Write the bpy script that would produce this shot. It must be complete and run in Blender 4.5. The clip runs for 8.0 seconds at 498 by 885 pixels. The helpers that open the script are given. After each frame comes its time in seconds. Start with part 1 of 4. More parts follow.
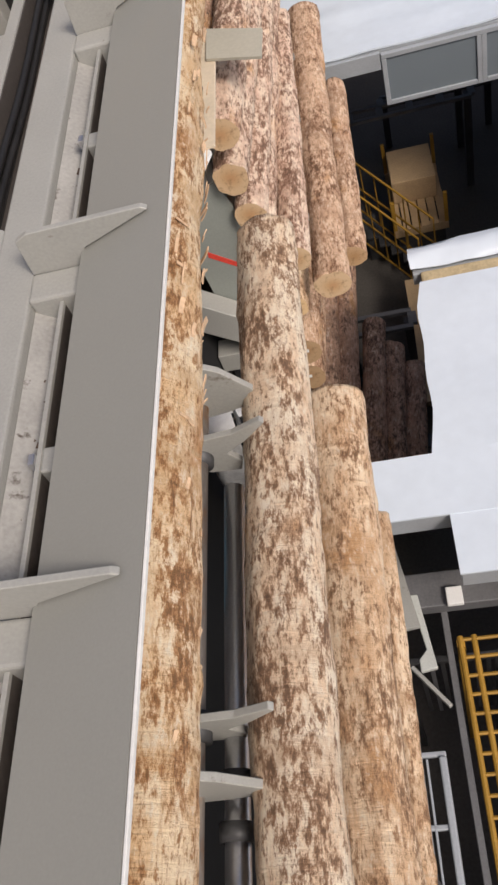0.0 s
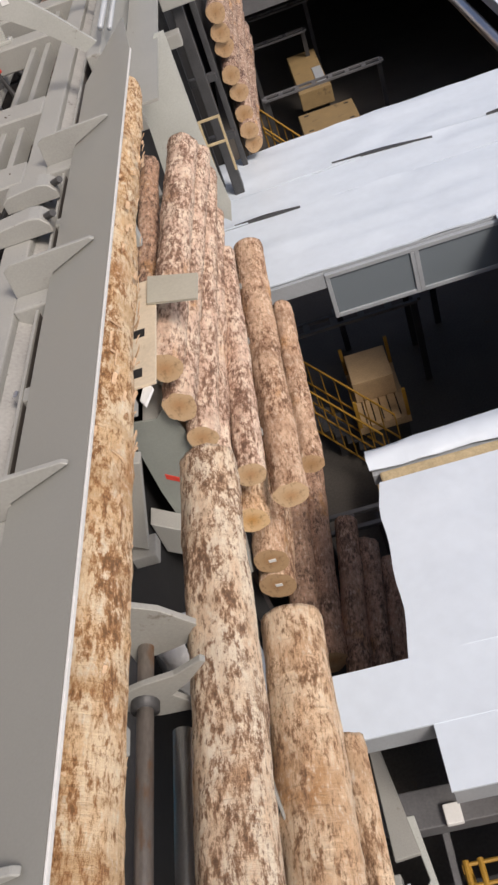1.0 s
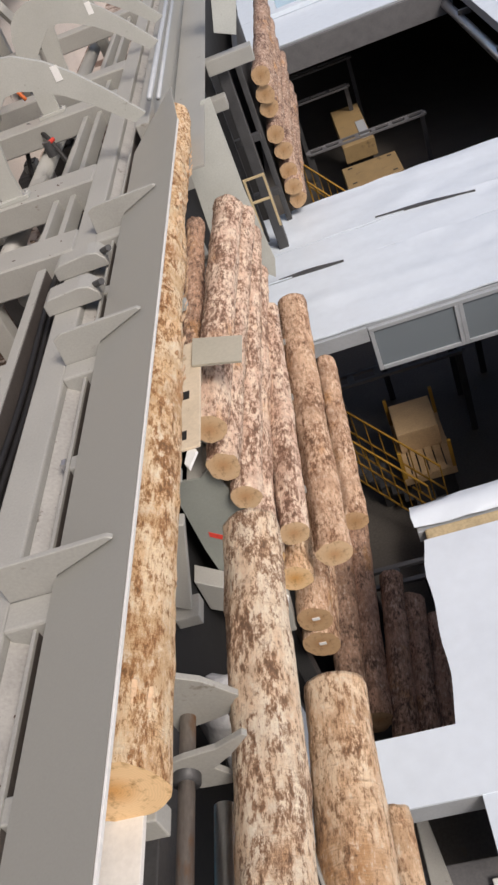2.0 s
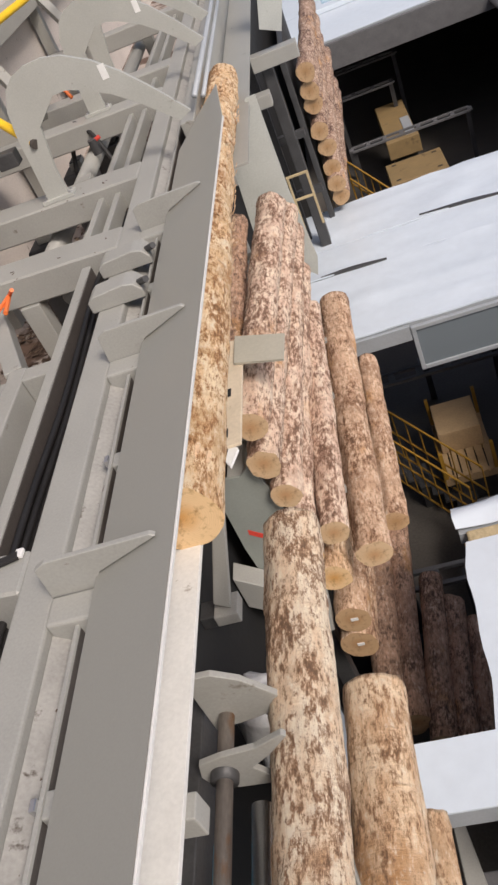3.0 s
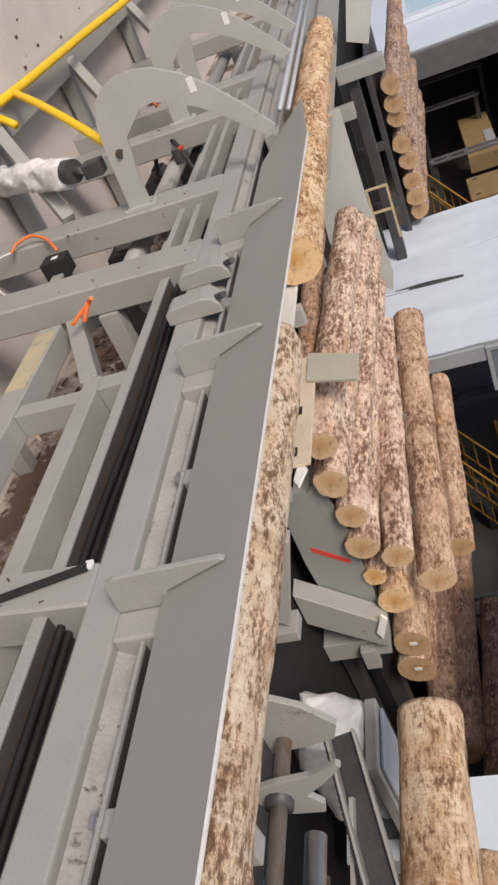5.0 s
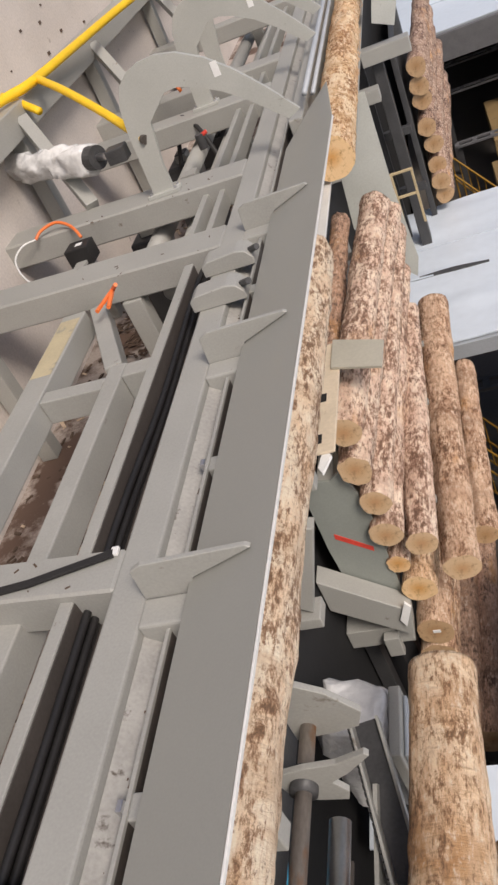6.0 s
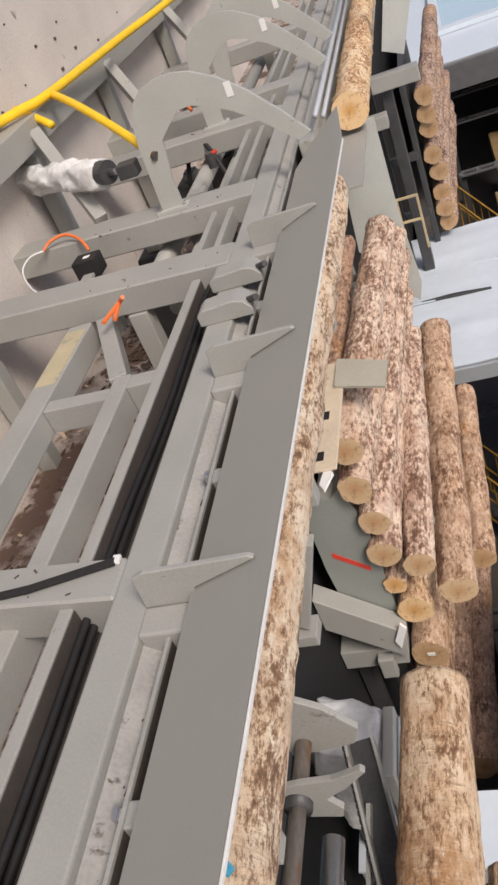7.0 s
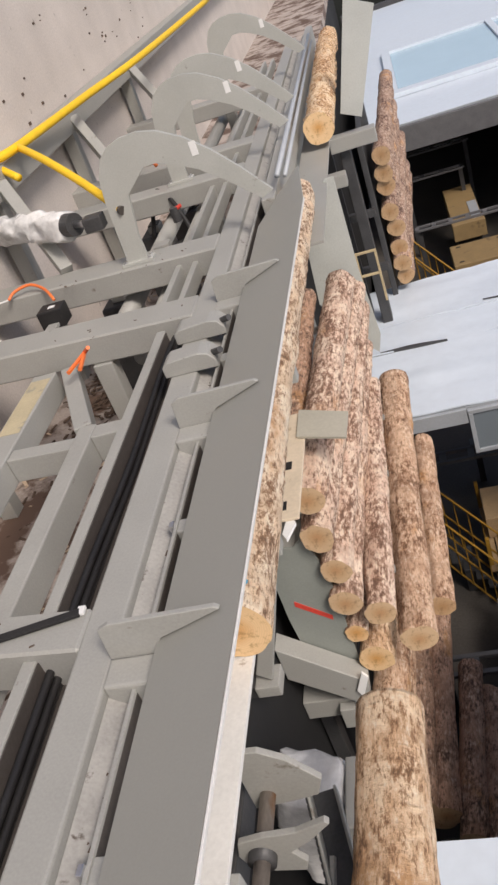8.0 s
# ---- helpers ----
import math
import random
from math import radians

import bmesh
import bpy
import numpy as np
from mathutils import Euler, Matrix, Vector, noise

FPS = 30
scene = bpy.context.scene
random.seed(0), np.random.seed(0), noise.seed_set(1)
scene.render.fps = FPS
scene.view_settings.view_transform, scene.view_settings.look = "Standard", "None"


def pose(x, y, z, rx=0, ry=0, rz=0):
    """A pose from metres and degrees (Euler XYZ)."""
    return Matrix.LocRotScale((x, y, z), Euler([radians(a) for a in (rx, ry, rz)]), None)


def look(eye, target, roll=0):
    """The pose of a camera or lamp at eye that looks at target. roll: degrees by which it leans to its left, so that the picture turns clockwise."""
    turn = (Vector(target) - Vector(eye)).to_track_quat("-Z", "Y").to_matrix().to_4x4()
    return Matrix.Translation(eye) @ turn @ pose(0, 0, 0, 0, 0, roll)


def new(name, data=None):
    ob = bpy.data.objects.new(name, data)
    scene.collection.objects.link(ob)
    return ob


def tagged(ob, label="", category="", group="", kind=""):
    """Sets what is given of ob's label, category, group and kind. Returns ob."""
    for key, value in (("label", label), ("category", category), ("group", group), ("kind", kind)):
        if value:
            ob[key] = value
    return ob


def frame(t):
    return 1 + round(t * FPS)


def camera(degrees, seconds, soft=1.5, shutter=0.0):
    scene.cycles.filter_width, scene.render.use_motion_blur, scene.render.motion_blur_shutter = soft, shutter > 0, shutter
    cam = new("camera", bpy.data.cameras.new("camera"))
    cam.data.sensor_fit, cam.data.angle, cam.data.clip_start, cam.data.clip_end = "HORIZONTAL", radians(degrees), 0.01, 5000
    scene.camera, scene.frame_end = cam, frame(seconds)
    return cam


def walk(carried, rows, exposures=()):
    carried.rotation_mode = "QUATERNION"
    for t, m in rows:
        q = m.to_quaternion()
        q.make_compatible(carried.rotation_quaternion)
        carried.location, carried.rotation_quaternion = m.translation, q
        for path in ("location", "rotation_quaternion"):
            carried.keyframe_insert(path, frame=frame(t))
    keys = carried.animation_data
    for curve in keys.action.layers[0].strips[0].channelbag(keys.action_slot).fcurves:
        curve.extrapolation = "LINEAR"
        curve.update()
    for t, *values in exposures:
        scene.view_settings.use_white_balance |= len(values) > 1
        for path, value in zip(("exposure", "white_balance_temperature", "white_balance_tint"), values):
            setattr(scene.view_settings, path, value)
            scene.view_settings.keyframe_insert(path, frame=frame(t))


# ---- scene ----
cam = camera(34.1, 8.0, 2.6)
PATH = [
    (0, look((-0.257, -0.107, 3.837), (-0.661, 1.005, 2.225), -25.6)),
    (0.5, look((-0.114, -0.06, 3.833), (-0.41, 1.273, 2.372), -22.6)),
    (1, look((0.001, 0.006, 3.867), (-0.289, 1.474, 2.54), -23.7)),
    (1.5, look((0.044, 0.045, 3.949), (-0.252, 1.592, 2.717), -23.7)),
    (2, look((0.043, 0.059, 3.959), (-0.321, 1.603, 2.741), -24.9)),
    (3.5, look((0.019, 0.08, 3.978), (-0.461, 1.63, 2.808), -25.7)),
    (4, look((0.018, 0.092, 4.031), (-0.49, 1.671, 2.914), -24.7)),
    (4.5, look((0.008, 0.115, 4.037), (-0.542, 1.677, 2.915), -24.9)),
    (6, look((-0.016, 0.133, 4.044), (-0.664, 1.645, 2.907), -26.7)),
    (6.5, look((-0.03, 0.11, 4.055), (-0.685, 1.643, 2.951), -26.1)),
    (7, look((-0.055, 0.095, 4.043), (-0.682, 1.64, 2.94), -24.2)),
    (7.5, look((-0.048, 0.069, 4.094), (-0.599, 1.659, 3.013), -22.1)),
    (8, look((-0.048, 0.053, 4.103), (-0.562, 1.678, 3.056), -21.6)),
]
walk(cam, PATH, [(0.0, 0.06, 6750, 14), (3.5, 0.05, 6750, 14), (4.0, -0.04, 6750, 14), (4.6, -0.08, 6750, 14), (6.0, 0.0, 6750, 14), (8.0, 0.02, 6700, 14)])

# ---- light ----
SUN_EL, SUN_AZ = radians(46), radians(136)
world = bpy.data.worlds.new("sky")
world.use_nodes = True
scene.world = world
wn = world.node_tree.nodes
sky = wn.new("ShaderNodeTexSky")
sky.sky_type, sky.sun_disc = "NISHITA", False
sky.sun_elevation, sky.sun_rotation = SUN_EL, SUN_AZ
sky.dust_density, sky.air_density = 3.0, 1.0
world.node_tree.links.new(sky.outputs[0], wn["Background"].inputs[0])
wn["Background"].inputs[1].default_value = 0.11
sun = new("sun", bpy.data.lights.new("sun", "SUN"))
sun.data.energy, sun.data.angle, sun.data.color = 2.45, radians(18), (1.0, 0.95, 0.88)
sun_dir = Vector((math.sin(SUN_AZ) * math.cos(SUN_EL), math.cos(SUN_AZ) * math.cos(SUN_EL), math.sin(SUN_EL)))
sun.matrix_world = look(sun_dir * 30, (0, 0, 0))


# ---- materials ----
def mat(name, color, rough=0.5, metal=0.0, vary=0.12, scale=6.0, bump=0.1, bump_scale=60.0, stain=None, stain_amount=0.0, stain_scale=3.0, spread=(1, 1, 1)):
    """A painted, metal or mineral surface: two scales of tone, fine relief, and stains of a second colour."""
    m = bpy.data.materials.new(name)
    m.use_nodes = True
    n, l = m.node_tree.nodes, m.node_tree.links
    b = n["Principled BSDF"]
    b.inputs["Roughness"].default_value, b.inputs["Metallic"].default_value = rough, metal
    mp = n.new("ShaderNodeMapping")
    mp.inputs["Scale"].default_value = spread
    geo = n.new("ShaderNodeNewGeometry")
    l.new(geo.outputs["Position"], mp.inputs[0])
    big, fine = n.new("ShaderNodeTexNoise"), n.new("ShaderNodeTexNoise")
    big.inputs["Scale"].default_value, big.inputs["Detail"].default_value = scale, 5
    fine.inputs["Scale"].default_value, fine.inputs["Detail"].default_value = bump_scale, 4
    l.new(mp.outputs[0], big.inputs[0]), l.new(mp.outputs[0], fine.inputs[0])
    hsv = n.new("ShaderNodeHueSaturation")
    hsv.inputs["Color"].default_value = (*color, 1)
    add = n.new("ShaderNodeMath")
    add.operation = "ADD"
    l.new(big.outputs[0], add.inputs[0]), l.new(fine.outputs[0], add.inputs[1])
    mr = n.new("ShaderNodeMapRange")
    mr.inputs[1].default_value, mr.inputs[2].default_value = 0.6, 1.4
    mr.inputs[3].default_value, mr.inputs[4].default_value = 1 - vary, 1 + vary
    l.new(add.outputs[0], mr.inputs[0]), l.new(mr.outputs[0], hsv.inputs["Value"])
    col = hsv.outputs[0]
    if stain:
        sn = n.new("ShaderNodeTexNoise")
        sn.inputs["Scale"].default_value, sn.inputs["Detail"].default_value, sn.inputs["Roughness"].default_value = stain_scale, 8, 0.65
        l.new(mp.outputs[0], sn.inputs[0])
        sr = n.new("ShaderNodeMapRange")
        sr.inputs[1].default_value, sr.inputs[2].default_value = 0.68 - stain_amount * 0.35, 0.74 - stain_amount * 0.3
        l.new(sn.outputs[0], sr.inputs[0])
        mx = n.new("ShaderNodeMix")
        mx.data_type = "RGBA"
        mx.inputs[7].default_value = (*stain, 1)
        l.new(sr.outputs[0], mx.inputs[0]), l.new(col, mx.inputs[6])
        col = mx.outputs[2]
    l.new(col, b.inputs["Base Color"])
    rr = n.new("ShaderNodeMapRange")
    rr.inputs[3].default_value, rr.inputs[4].default_value = max(0.02, rough - 0.12), min(1, rough + 0.12)
    l.new(big.outputs[0], rr.inputs[0]), l.new(rr.outputs[0], b.inputs["Roughness"])
    if bump:
        bp = n.new("ShaderNodeBump")
        bp.inputs["Strength"].default_value, bp.inputs["Distance"].default_value = bump, 0.01
        l.new(fine.outputs[0], bp.inputs["Height"]), l.new(bp.outputs[0], b.inputs["Normal"])
    return m


def bark_mat(name, wood, flesh, bark, amount, dim=1.0):
    """A log whose bark is scraped off in long flakes along the grain: pale wood, pinkish inner bark, dark rests."""
    m = bpy.data.materials.new(name)
    m.use_nodes = True
    n, l = m.node_tree.nodes, m.node_tree.links
    b = n["Principled BSDF"]
    b.inputs["Roughness"].default_value = 0.75
    tc = n.new("ShaderNodeTexCoord")
    info = n.new("ShaderNodeObjectInfo")
    off = n.new("ShaderNodeVectorMath")
    off.operation = "MULTIPLY_ADD"
    off.inputs[1].default_value = (37, 19, 53)
    l.new(info.outputs["Random"], off.inputs[0]), l.new(tc.outputs["Object"], off.inputs[2])

    def noise_at(sc, detail, rough, scale):
        mp = n.new("ShaderNodeMapping")
        mp.inputs["Scale"].default_value = sc
        l.new(off.outputs[0], mp.inputs[0])
        t = n.new("ShaderNodeTexNoise")
        t.inputs["Scale"].default_value, t.inputs["Detail"].default_value, t.inputs["Roughness"].default_value = scale, detail, rough
        l.new(mp.outputs[0], t.inputs[0])
        return t.outputs[0]

    def ramp(src, a, c):
        r = n.new("ShaderNodeMapRange")
        r.inputs[1].default_value, r.inputs[2].default_value = a, c
        l.new(src, r.inputs[0])
        return r.outputs[0]

    def mix(f, a, c):
        x = n.new("ShaderNodeMix")
        x.data_type = "RGBA"
        l.new(f, x.inputs[0])
        for i, v in ((6, a), (7, c)):
            if isinstance(v, tuple):
                x.inputs[i].default_value = (*[k * dim for k in v], 1)
            else:
                l.new(v, x.inputs[i])
        return x.outputs[2]

    patch = noise_at((1, 0.40, 1), 5, 0.65, 6)
    flake = noise_at((1, 0.38, 1), 9, 0.82, 36)
    zone = noise_at((0.35, 1.0, 0.35), 4, 0.6, 4.5)
    ring = noise_at((0.30, 2.6, 0.30), 6, 0.75, 15)
    grain = noise_at((1, 0.10, 1), 5, 0.7, 110)
    rust = noise_at((1, 0.5, 1), 4, 0.6, 3.2)
    tone = noise_at((1, 0.30, 1), 3, 0.55, 13)
    c0 = mix(ramp(tone, 0.42, 0.58), wood, flesh)
    c00 = mix(ramp(grain, 0.50, 0.66), c0, tuple(k * 0.86 for k in flesh))
    c1 = mix(ramp(flake, 0.52, 0.66), c00, tuple(k * 0.78 for k in flesh))
    c1b = mix(ramp(rust, 0.57, 0.68), c1, (0.60, 0.32, 0.14))
    c1c = mix(ramp(zone, 0.53, 0.62), c1b, tuple(k * 0.84 for k in flesh))
    c2 = mix(ramp(ring, 0.58, 0.68), c1c, tuple(k * 0.72 for k in flesh))
    both = n.new("ShaderNodeMath")
    both.operation = "MULTIPLY_ADD"
    both.inputs[1].default_value = 0.45
    l.new(patch, both.inputs[0]), l.new(flake, both.inputs[2])
    c2b = mix(ramp(both.outputs[0], 0.805 - amount, 0.865 - amount), c2, bark)
    c3 = mix(ramp(both.outputs[0], 0.880 - amount, 0.925 - amount), c2b, tuple(k * 0.50 for k in bark))
    pale = mix(ramp(flake, 0.46, 0.36), c3, (0.97, 0.86, 0.70))
    last = n.new("ShaderNodeMix")
    last.data_type = "RGBA"
    last.inputs[0].default_value = 0.8
    l.new(c3, last.inputs[6]), l.new(pale, last.inputs[7])
    l.new(last.outputs[2], b.inputs["Base Color"])
    hs = n.new("ShaderNodeMath")
    hs.operation = "ADD"
    l.new(both.outputs[0], hs.inputs[0]), l.new(ring, hs.inputs[1])
    bp = n.new("ShaderNodeBump")
    bp.inputs["Strength"].default_value, bp.inputs["Distance"].default_value = 0.9, 0.02
    l.new(hs.outputs[0], bp.inputs["Height"]), l.new(bp.outputs[0], b.inputs["Normal"])
    return m


def cut_mat(name, heart, sap):
    """A sawn log end: growth rings round the pith, a darker heart and saw marks."""
    m = bpy.data.materials.new(name)
    m.use_nodes = True
    n, l = m.node_tree.nodes, m.node_tree.links
    b = n["Principled BSDF"]
    b.inputs["Roughness"].default_value = 0.7
    tc = n.new("ShaderNodeTexCoord")
    sep = n.new("ShaderNodeSeparateXYZ")
    l.new(tc.outputs["Object"], sep.inputs[0])
    com = n.new("ShaderNodeCombineXYZ")
    l.new(sep.outputs[0], com.inputs[0]), l.new(sep.outputs[2], com.inputs[1])
    ln = n.new("ShaderNodeVectorMath")
    ln.operation = "LENGTH"
    l.new(com.outputs[0], ln.inputs[0])
    w = n.new("ShaderNodeTexNoise")
    w.inputs["Scale"].default_value, w.inputs["Detail"].default_value = 14, 5
    l.new(tc.outputs["Object"], w.inputs[0])
    wob = n.new("ShaderNodeMath")
    wob.operation = "MULTIPLY_ADD"
    wob.inputs[1].default_value = 0.03
    l.new(w.outputs[0], wob.inputs[0]), l.new(ln.outputs["Value"], wob.inputs[2])
    si = n.new("ShaderNodeMath")
    si.operation = "SINE"
    mu = n.new("ShaderNodeMath")
    mu.operation = "MULTIPLY"
    mu.inputs[1].default_value = 700
    l.new(wob.outputs[0], mu.inputs[0]), l.new(mu.outputs[0], si.inputs[0])
    rp = n.new("ShaderNodeMapRange")
    rp.inputs[1].default_value, rp.inputs[2].default_value = 0.03, 0.11
    l.new(wob.outputs[0], rp.inputs[0])
    mx = n.new("ShaderNodeMix")
    mx.data_type = "RGBA"
    mx.inputs[6].default_value, mx.inputs[7].default_value = (*heart, 1), (*sap, 1)
    l.new(rp.outputs[0], mx.inputs[0])
    blot = n.new("ShaderNodeTexNoise")
    blot.inputs["Scale"].default_value, blot.inputs["Detail"].default_value, blot.inputs["Roughness"].default_value = 22, 6, 0.7
    l.new(tc.outputs["Object"], blot.inputs[0])
    br = n.new("ShaderNodeMapRange")
    br.inputs[1].default_value, br.inputs[2].default_value = 0.52, 0.72
    l.new(blot.outputs[0], br.inputs[0])
    mb = n.new("ShaderNodeMix")
    mb.data_type = "RGBA"
    mb.inputs[7].default_value = (*[k * 0.55 for k in heart], 1)
    l.new(br.outputs[0], mb.inputs[0]), l.new(mx.outputs[2], mb.inputs[6])
    hsv = n.new("ShaderNodeHueSaturation")
    v = n.new("ShaderNodeMapRange")
    v.inputs[1].default_value, v.inputs[3].default_value, v.inputs[4].default_value = -1, 0.95, 1.04
    l.new(si.outputs[0], v.inputs[0]), l.new(v.outputs[0], hsv.inputs["Value"]), l.new(mb.outputs[2], hsv.inputs["Color"])
    l.new(hsv.outputs[0], b.inputs["Base Color"])
    return m


SCUFF = mat("pale scuffed plate", (0.50, 0.52, 0.49), 0.5, 0, 0.12, 3, 0.05, 60, (0.30, 0.29, 0.26), 0.14, 5)
BUFF = mat("dusty buff plate", (0.46, 0.435, 0.36), 0.6, 0, 0.10, 4, 0.05, 60, (0.34, 0.29, 0.22), 0.12, 5)
SHEET = mat("dusty ochre sheet", (0.27, 0.185, 0.085), 0.65, 0, 0.2, 5, 0.05, 60, (0.15, 0.10, 0.05), 0.2, 3)
CREAM = mat("yellowed primer", (0.50, 0.43, 0.28), 0.6, 0, 0.15, 6, 0.05, 60, (0.33, 0.30, 0.24), 0.25, 7)
ARMPAINT = mat("pale grey arm paint", (0.43, 0.435, 0.405), 0.45, 0, 0.10, 2.5, 0.05, 90, (0.24, 0.22, 0.19), 0.04, 6)
BEAM = mat("dull hall steel", (0.15, 0.15, 0.155), 0.6, 0.2, 0.2, 5, 0.1, 60)
PAINT = mat("grey machine paint", (0.347, 0.345, 0.32), 0.45, 0, 0.12, 2.5, 0.05, 90, (0.20, 0.18, 0.15), 0.06, 7)
PLATE = mat("smooth grey plate paint", (0.298, 0.298, 0.272), 0.35, 0, 0.05, 1.2, 0.03, 120)
GREEN = mat("grey green plate paint", (0.27, 0.29, 0.265), 0.45, 0, 0.08, 3, 0.05, 70, (0.2, 0.2, 0.18), 0.05, 6)
DUSTY = mat("dusty trough steel", (0.37, 0.36, 0.335), 0.7, 0, 0.2, 5, 0.2, 60, (0.09, 0.07, 0.055), 0.22, 9)
GUIDE = mat("pale beige guide", (0.68, 0.57, 0.43), 0.6, 0, 0.12, 6, 0.1, 50, (0.42, 0.30, 0.18), 0.12, 7)
WORN = mat("white worn slide plate", (0.72, 0.71, 0.68), 0.5, 0, 0.10, 5, 0.1, 60, (0.35, 0.31, 0.26), 0.06, 8)
# Dark brown that mostly paints the shade in slots and gaps.
SLOT = mat("dark brown steel and slot shade", (0.085, 0.073, 0.065), 0.6, 0.2, 0.2, 5, 0.1, 60)
DARK = mat("dark grey steel", (0.07, 0.07, 0.072), 0.5, 0.3, 0.25, 6, 0.1, 60)
BLACK = mat("black rubber", (0.018, 0.017, 0.017), 0.55, 0, 0.3, 8, 0.1, 80)
STEEL = mat("bright turned steel", (0.66, 0.66, 0.68), 0.34, 1.0, 0.1, 10, 0.02, 90)
RUST = mat("rusty shaft steel", (0.40, 0.35, 0.31), 0.42, 0.6, 0.25, 5, 0.1, 70, (0.42, 0.20, 0.08), 0.42, 3, (1, 0.35, 1))
CONC = mat("dusty concrete", (0.60, 0.545, 0.50), 0.9, 0, 0.16, 1.2, 0.3, 40, (0.22, 0.19, 0.165), 0.1, 3.5)
DECK = mat("dirty deck concrete", (0.42, 0.36, 0.32), 0.9, 0, 0.25, 1.4, 0.3, 40, (0.12, 0.075, 0.055), 0.60, 1.5)
WHITE = mat("white film covered panel", (0.66, 0.73, 0.80), 0.35, 0, 0.05, 1.5, 0.15, 9)
RIM = mat("panel edge metal", (0.42, 0.45, 0.48), 0.45, 0.2, 0.1, 4, 0.05, 60)
FOAM = mat("exposed insulation", (0.50, 0.40, 0.24), 0.95, 0, 0.25, 9, 0.6, 50)
# Darkened yellow: the hall's weak light is put into the paint colour.
OCHRE = mat("yellow paint darkened for dim hall", (0.38, 0.21, 0.03), 0.55, 0, 0.2, 5, 0.05, 60)
STRAP = mat("yellow hose sleeve", (0.92, 0.58, 0.02), 0.5, 0, 0.12, 9, 0.15, 90)
ORANGE = mat("orange tube", (0.85, 0.20, 0.05), 0.4, 0, 0.1, 10, 0.02, 60)
RED = mat("red paint mark", (0.65, 0.06, 0.04), 0.6, 0, 0.2, 12, 0.05, 60)
BLUE = mat("blue crayon mark", (0.05, 0.32, 0.50), 0.7, 0, 0.3, 40, 0.05, 60)
LABEL = mat("white paper sticker", (0.80, 0.80, 0.78), 0.6, 0, 0.05, 9, 0.02, 60)
PLASTIC = mat("crumpled clear film", (0.74, 0.74, 0.73), 0.15, 0, 0.15, 14, 0.8, 22)
# Timber colour lowered to carry the dim light of the hall.
PALE = mat("pale varnished timber darkened for dim hall", (0.50, 0.35, 0.20), 0.6, 0, 0.15, 5, 0.1, 40)
# Hall floor and wall colours are darkened to stand in for dim light.
HALL = mat("hall floor darkened for shade", (0.10, 0.09, 0.08), 0.8, 0, 0.3, 1.5, 0.2, 30, (0.12, 0.09, 0.06), 0.15, 4)
# Near-black colour stands in for the deep shade of the pit.
PITWALL = mat("pit wall blackened for shade", (0.012, 0.012, 0.013), 0.8, 0, 0.2, 1.0, 0.1, 20)
HALLWALL = mat("hall wall darkened for shade", (0.06, 0.06, 0.064), 0.8, 0, 0.2, 1.0, 0.1, 20)
LOG = bark_mat("pale scraped log", (0.98, 0.84, 0.65), (0.90, 0.67, 0.46), (0.39, 0.22, 0.125), 0.09)
LOG_ORANGE = bark_mat("orange scraped log", (0.97, 0.77, 0.52), (0.86, 0.58, 0.32), (0.48, 0.23, 0.09), 0.085)
LOG_RED = bark_mat("reddish scraped log", (0.95, 0.77, 0.60), (0.81, 0.57, 0.43), (0.36, 0.20, 0.13), 0.10)
LOG_TAN = bark_mat("tan inner bark log", (0.95, 0.73, 0.50), (0.79, 0.52, 0.31), (0.42, 0.23, 0.12), 0.08)
LOG_BROWN = bark_mat("brown inner bark log", (0.80, 0.56, 0.38), (0.62, 0.39, 0.25), (0.34, 0.18, 0.10), 0.08)
LOG_FAR = bark_mat("reddish far log", (0.58, 0.41, 0.31), (0.45, 0.29, 0.21), (0.20, 0.11, 0.08), 0.08)
LOG_DARK = bark_mat("weathered brown log", (0.72, 0.45, 0.31), (0.55, 0.33, 0.22), (0.22, 0.13, 0.09), 0.07)
CUT = cut_mat("fresh sawn end", (0.66, 0.34, 0.11), (0.80, 0.55, 0.30))
CUT_STACK = cut_mat("yellowed sawn end", (0.54, 0.31, 0.15), (0.64, 0.45, 0.27))
CUT_OLD = cut_mat("weathered sawn end", (0.42, 0.24, 0.11), (0.52, 0.34, 0.19))
GLASS = bpy.data.materials.new("tinted glass")
GLASS.use_nodes = True
gb = GLASS.node_tree.nodes["Principled BSDF"]
gb.inputs["Base Color"].default_value, gb.inputs["Roughness"].default_value = (0.20, 0.235, 0.26, 1), 0.08
gb.inputs["Transmission Weight"].default_value, gb.inputs["IOR"].default_value = 0.15, 1.5


# The base colour holds the blue sky that the panes reflect.
SKYGLASS = mat("glazing with sky reflection in its colour", (0.50, 0.66, 0.76), 0.08, 0, 0.04, 1.0, 0.0)

# ---- mesh helpers ----
def mesh_of(bm, name, materials, smooth=False):
    me = bpy.data.meshes.new(name)
    bm.normal_update()
    bm.to_mesh(me)
    bm.free()
    for m in materials if isinstance(materials, (list, tuple)) else [materials]:
        me.materials.append(m)
    if smooth:
        for p in me.polygons:
            p.use_smooth = True
    return me


def part(name, bm, material, parent=None, label="", smooth=False):
    ob = new(name, mesh_of(bm, name, material, smooth))
    if parent:
        ob.parent = parent
    return tagged(ob, label)


def thing(name, at, label, category, group="", kind=""):
    ob = new(name)
    ob.matrix_basis = pose(*at)
    return tagged(ob, label, category, group, kind)


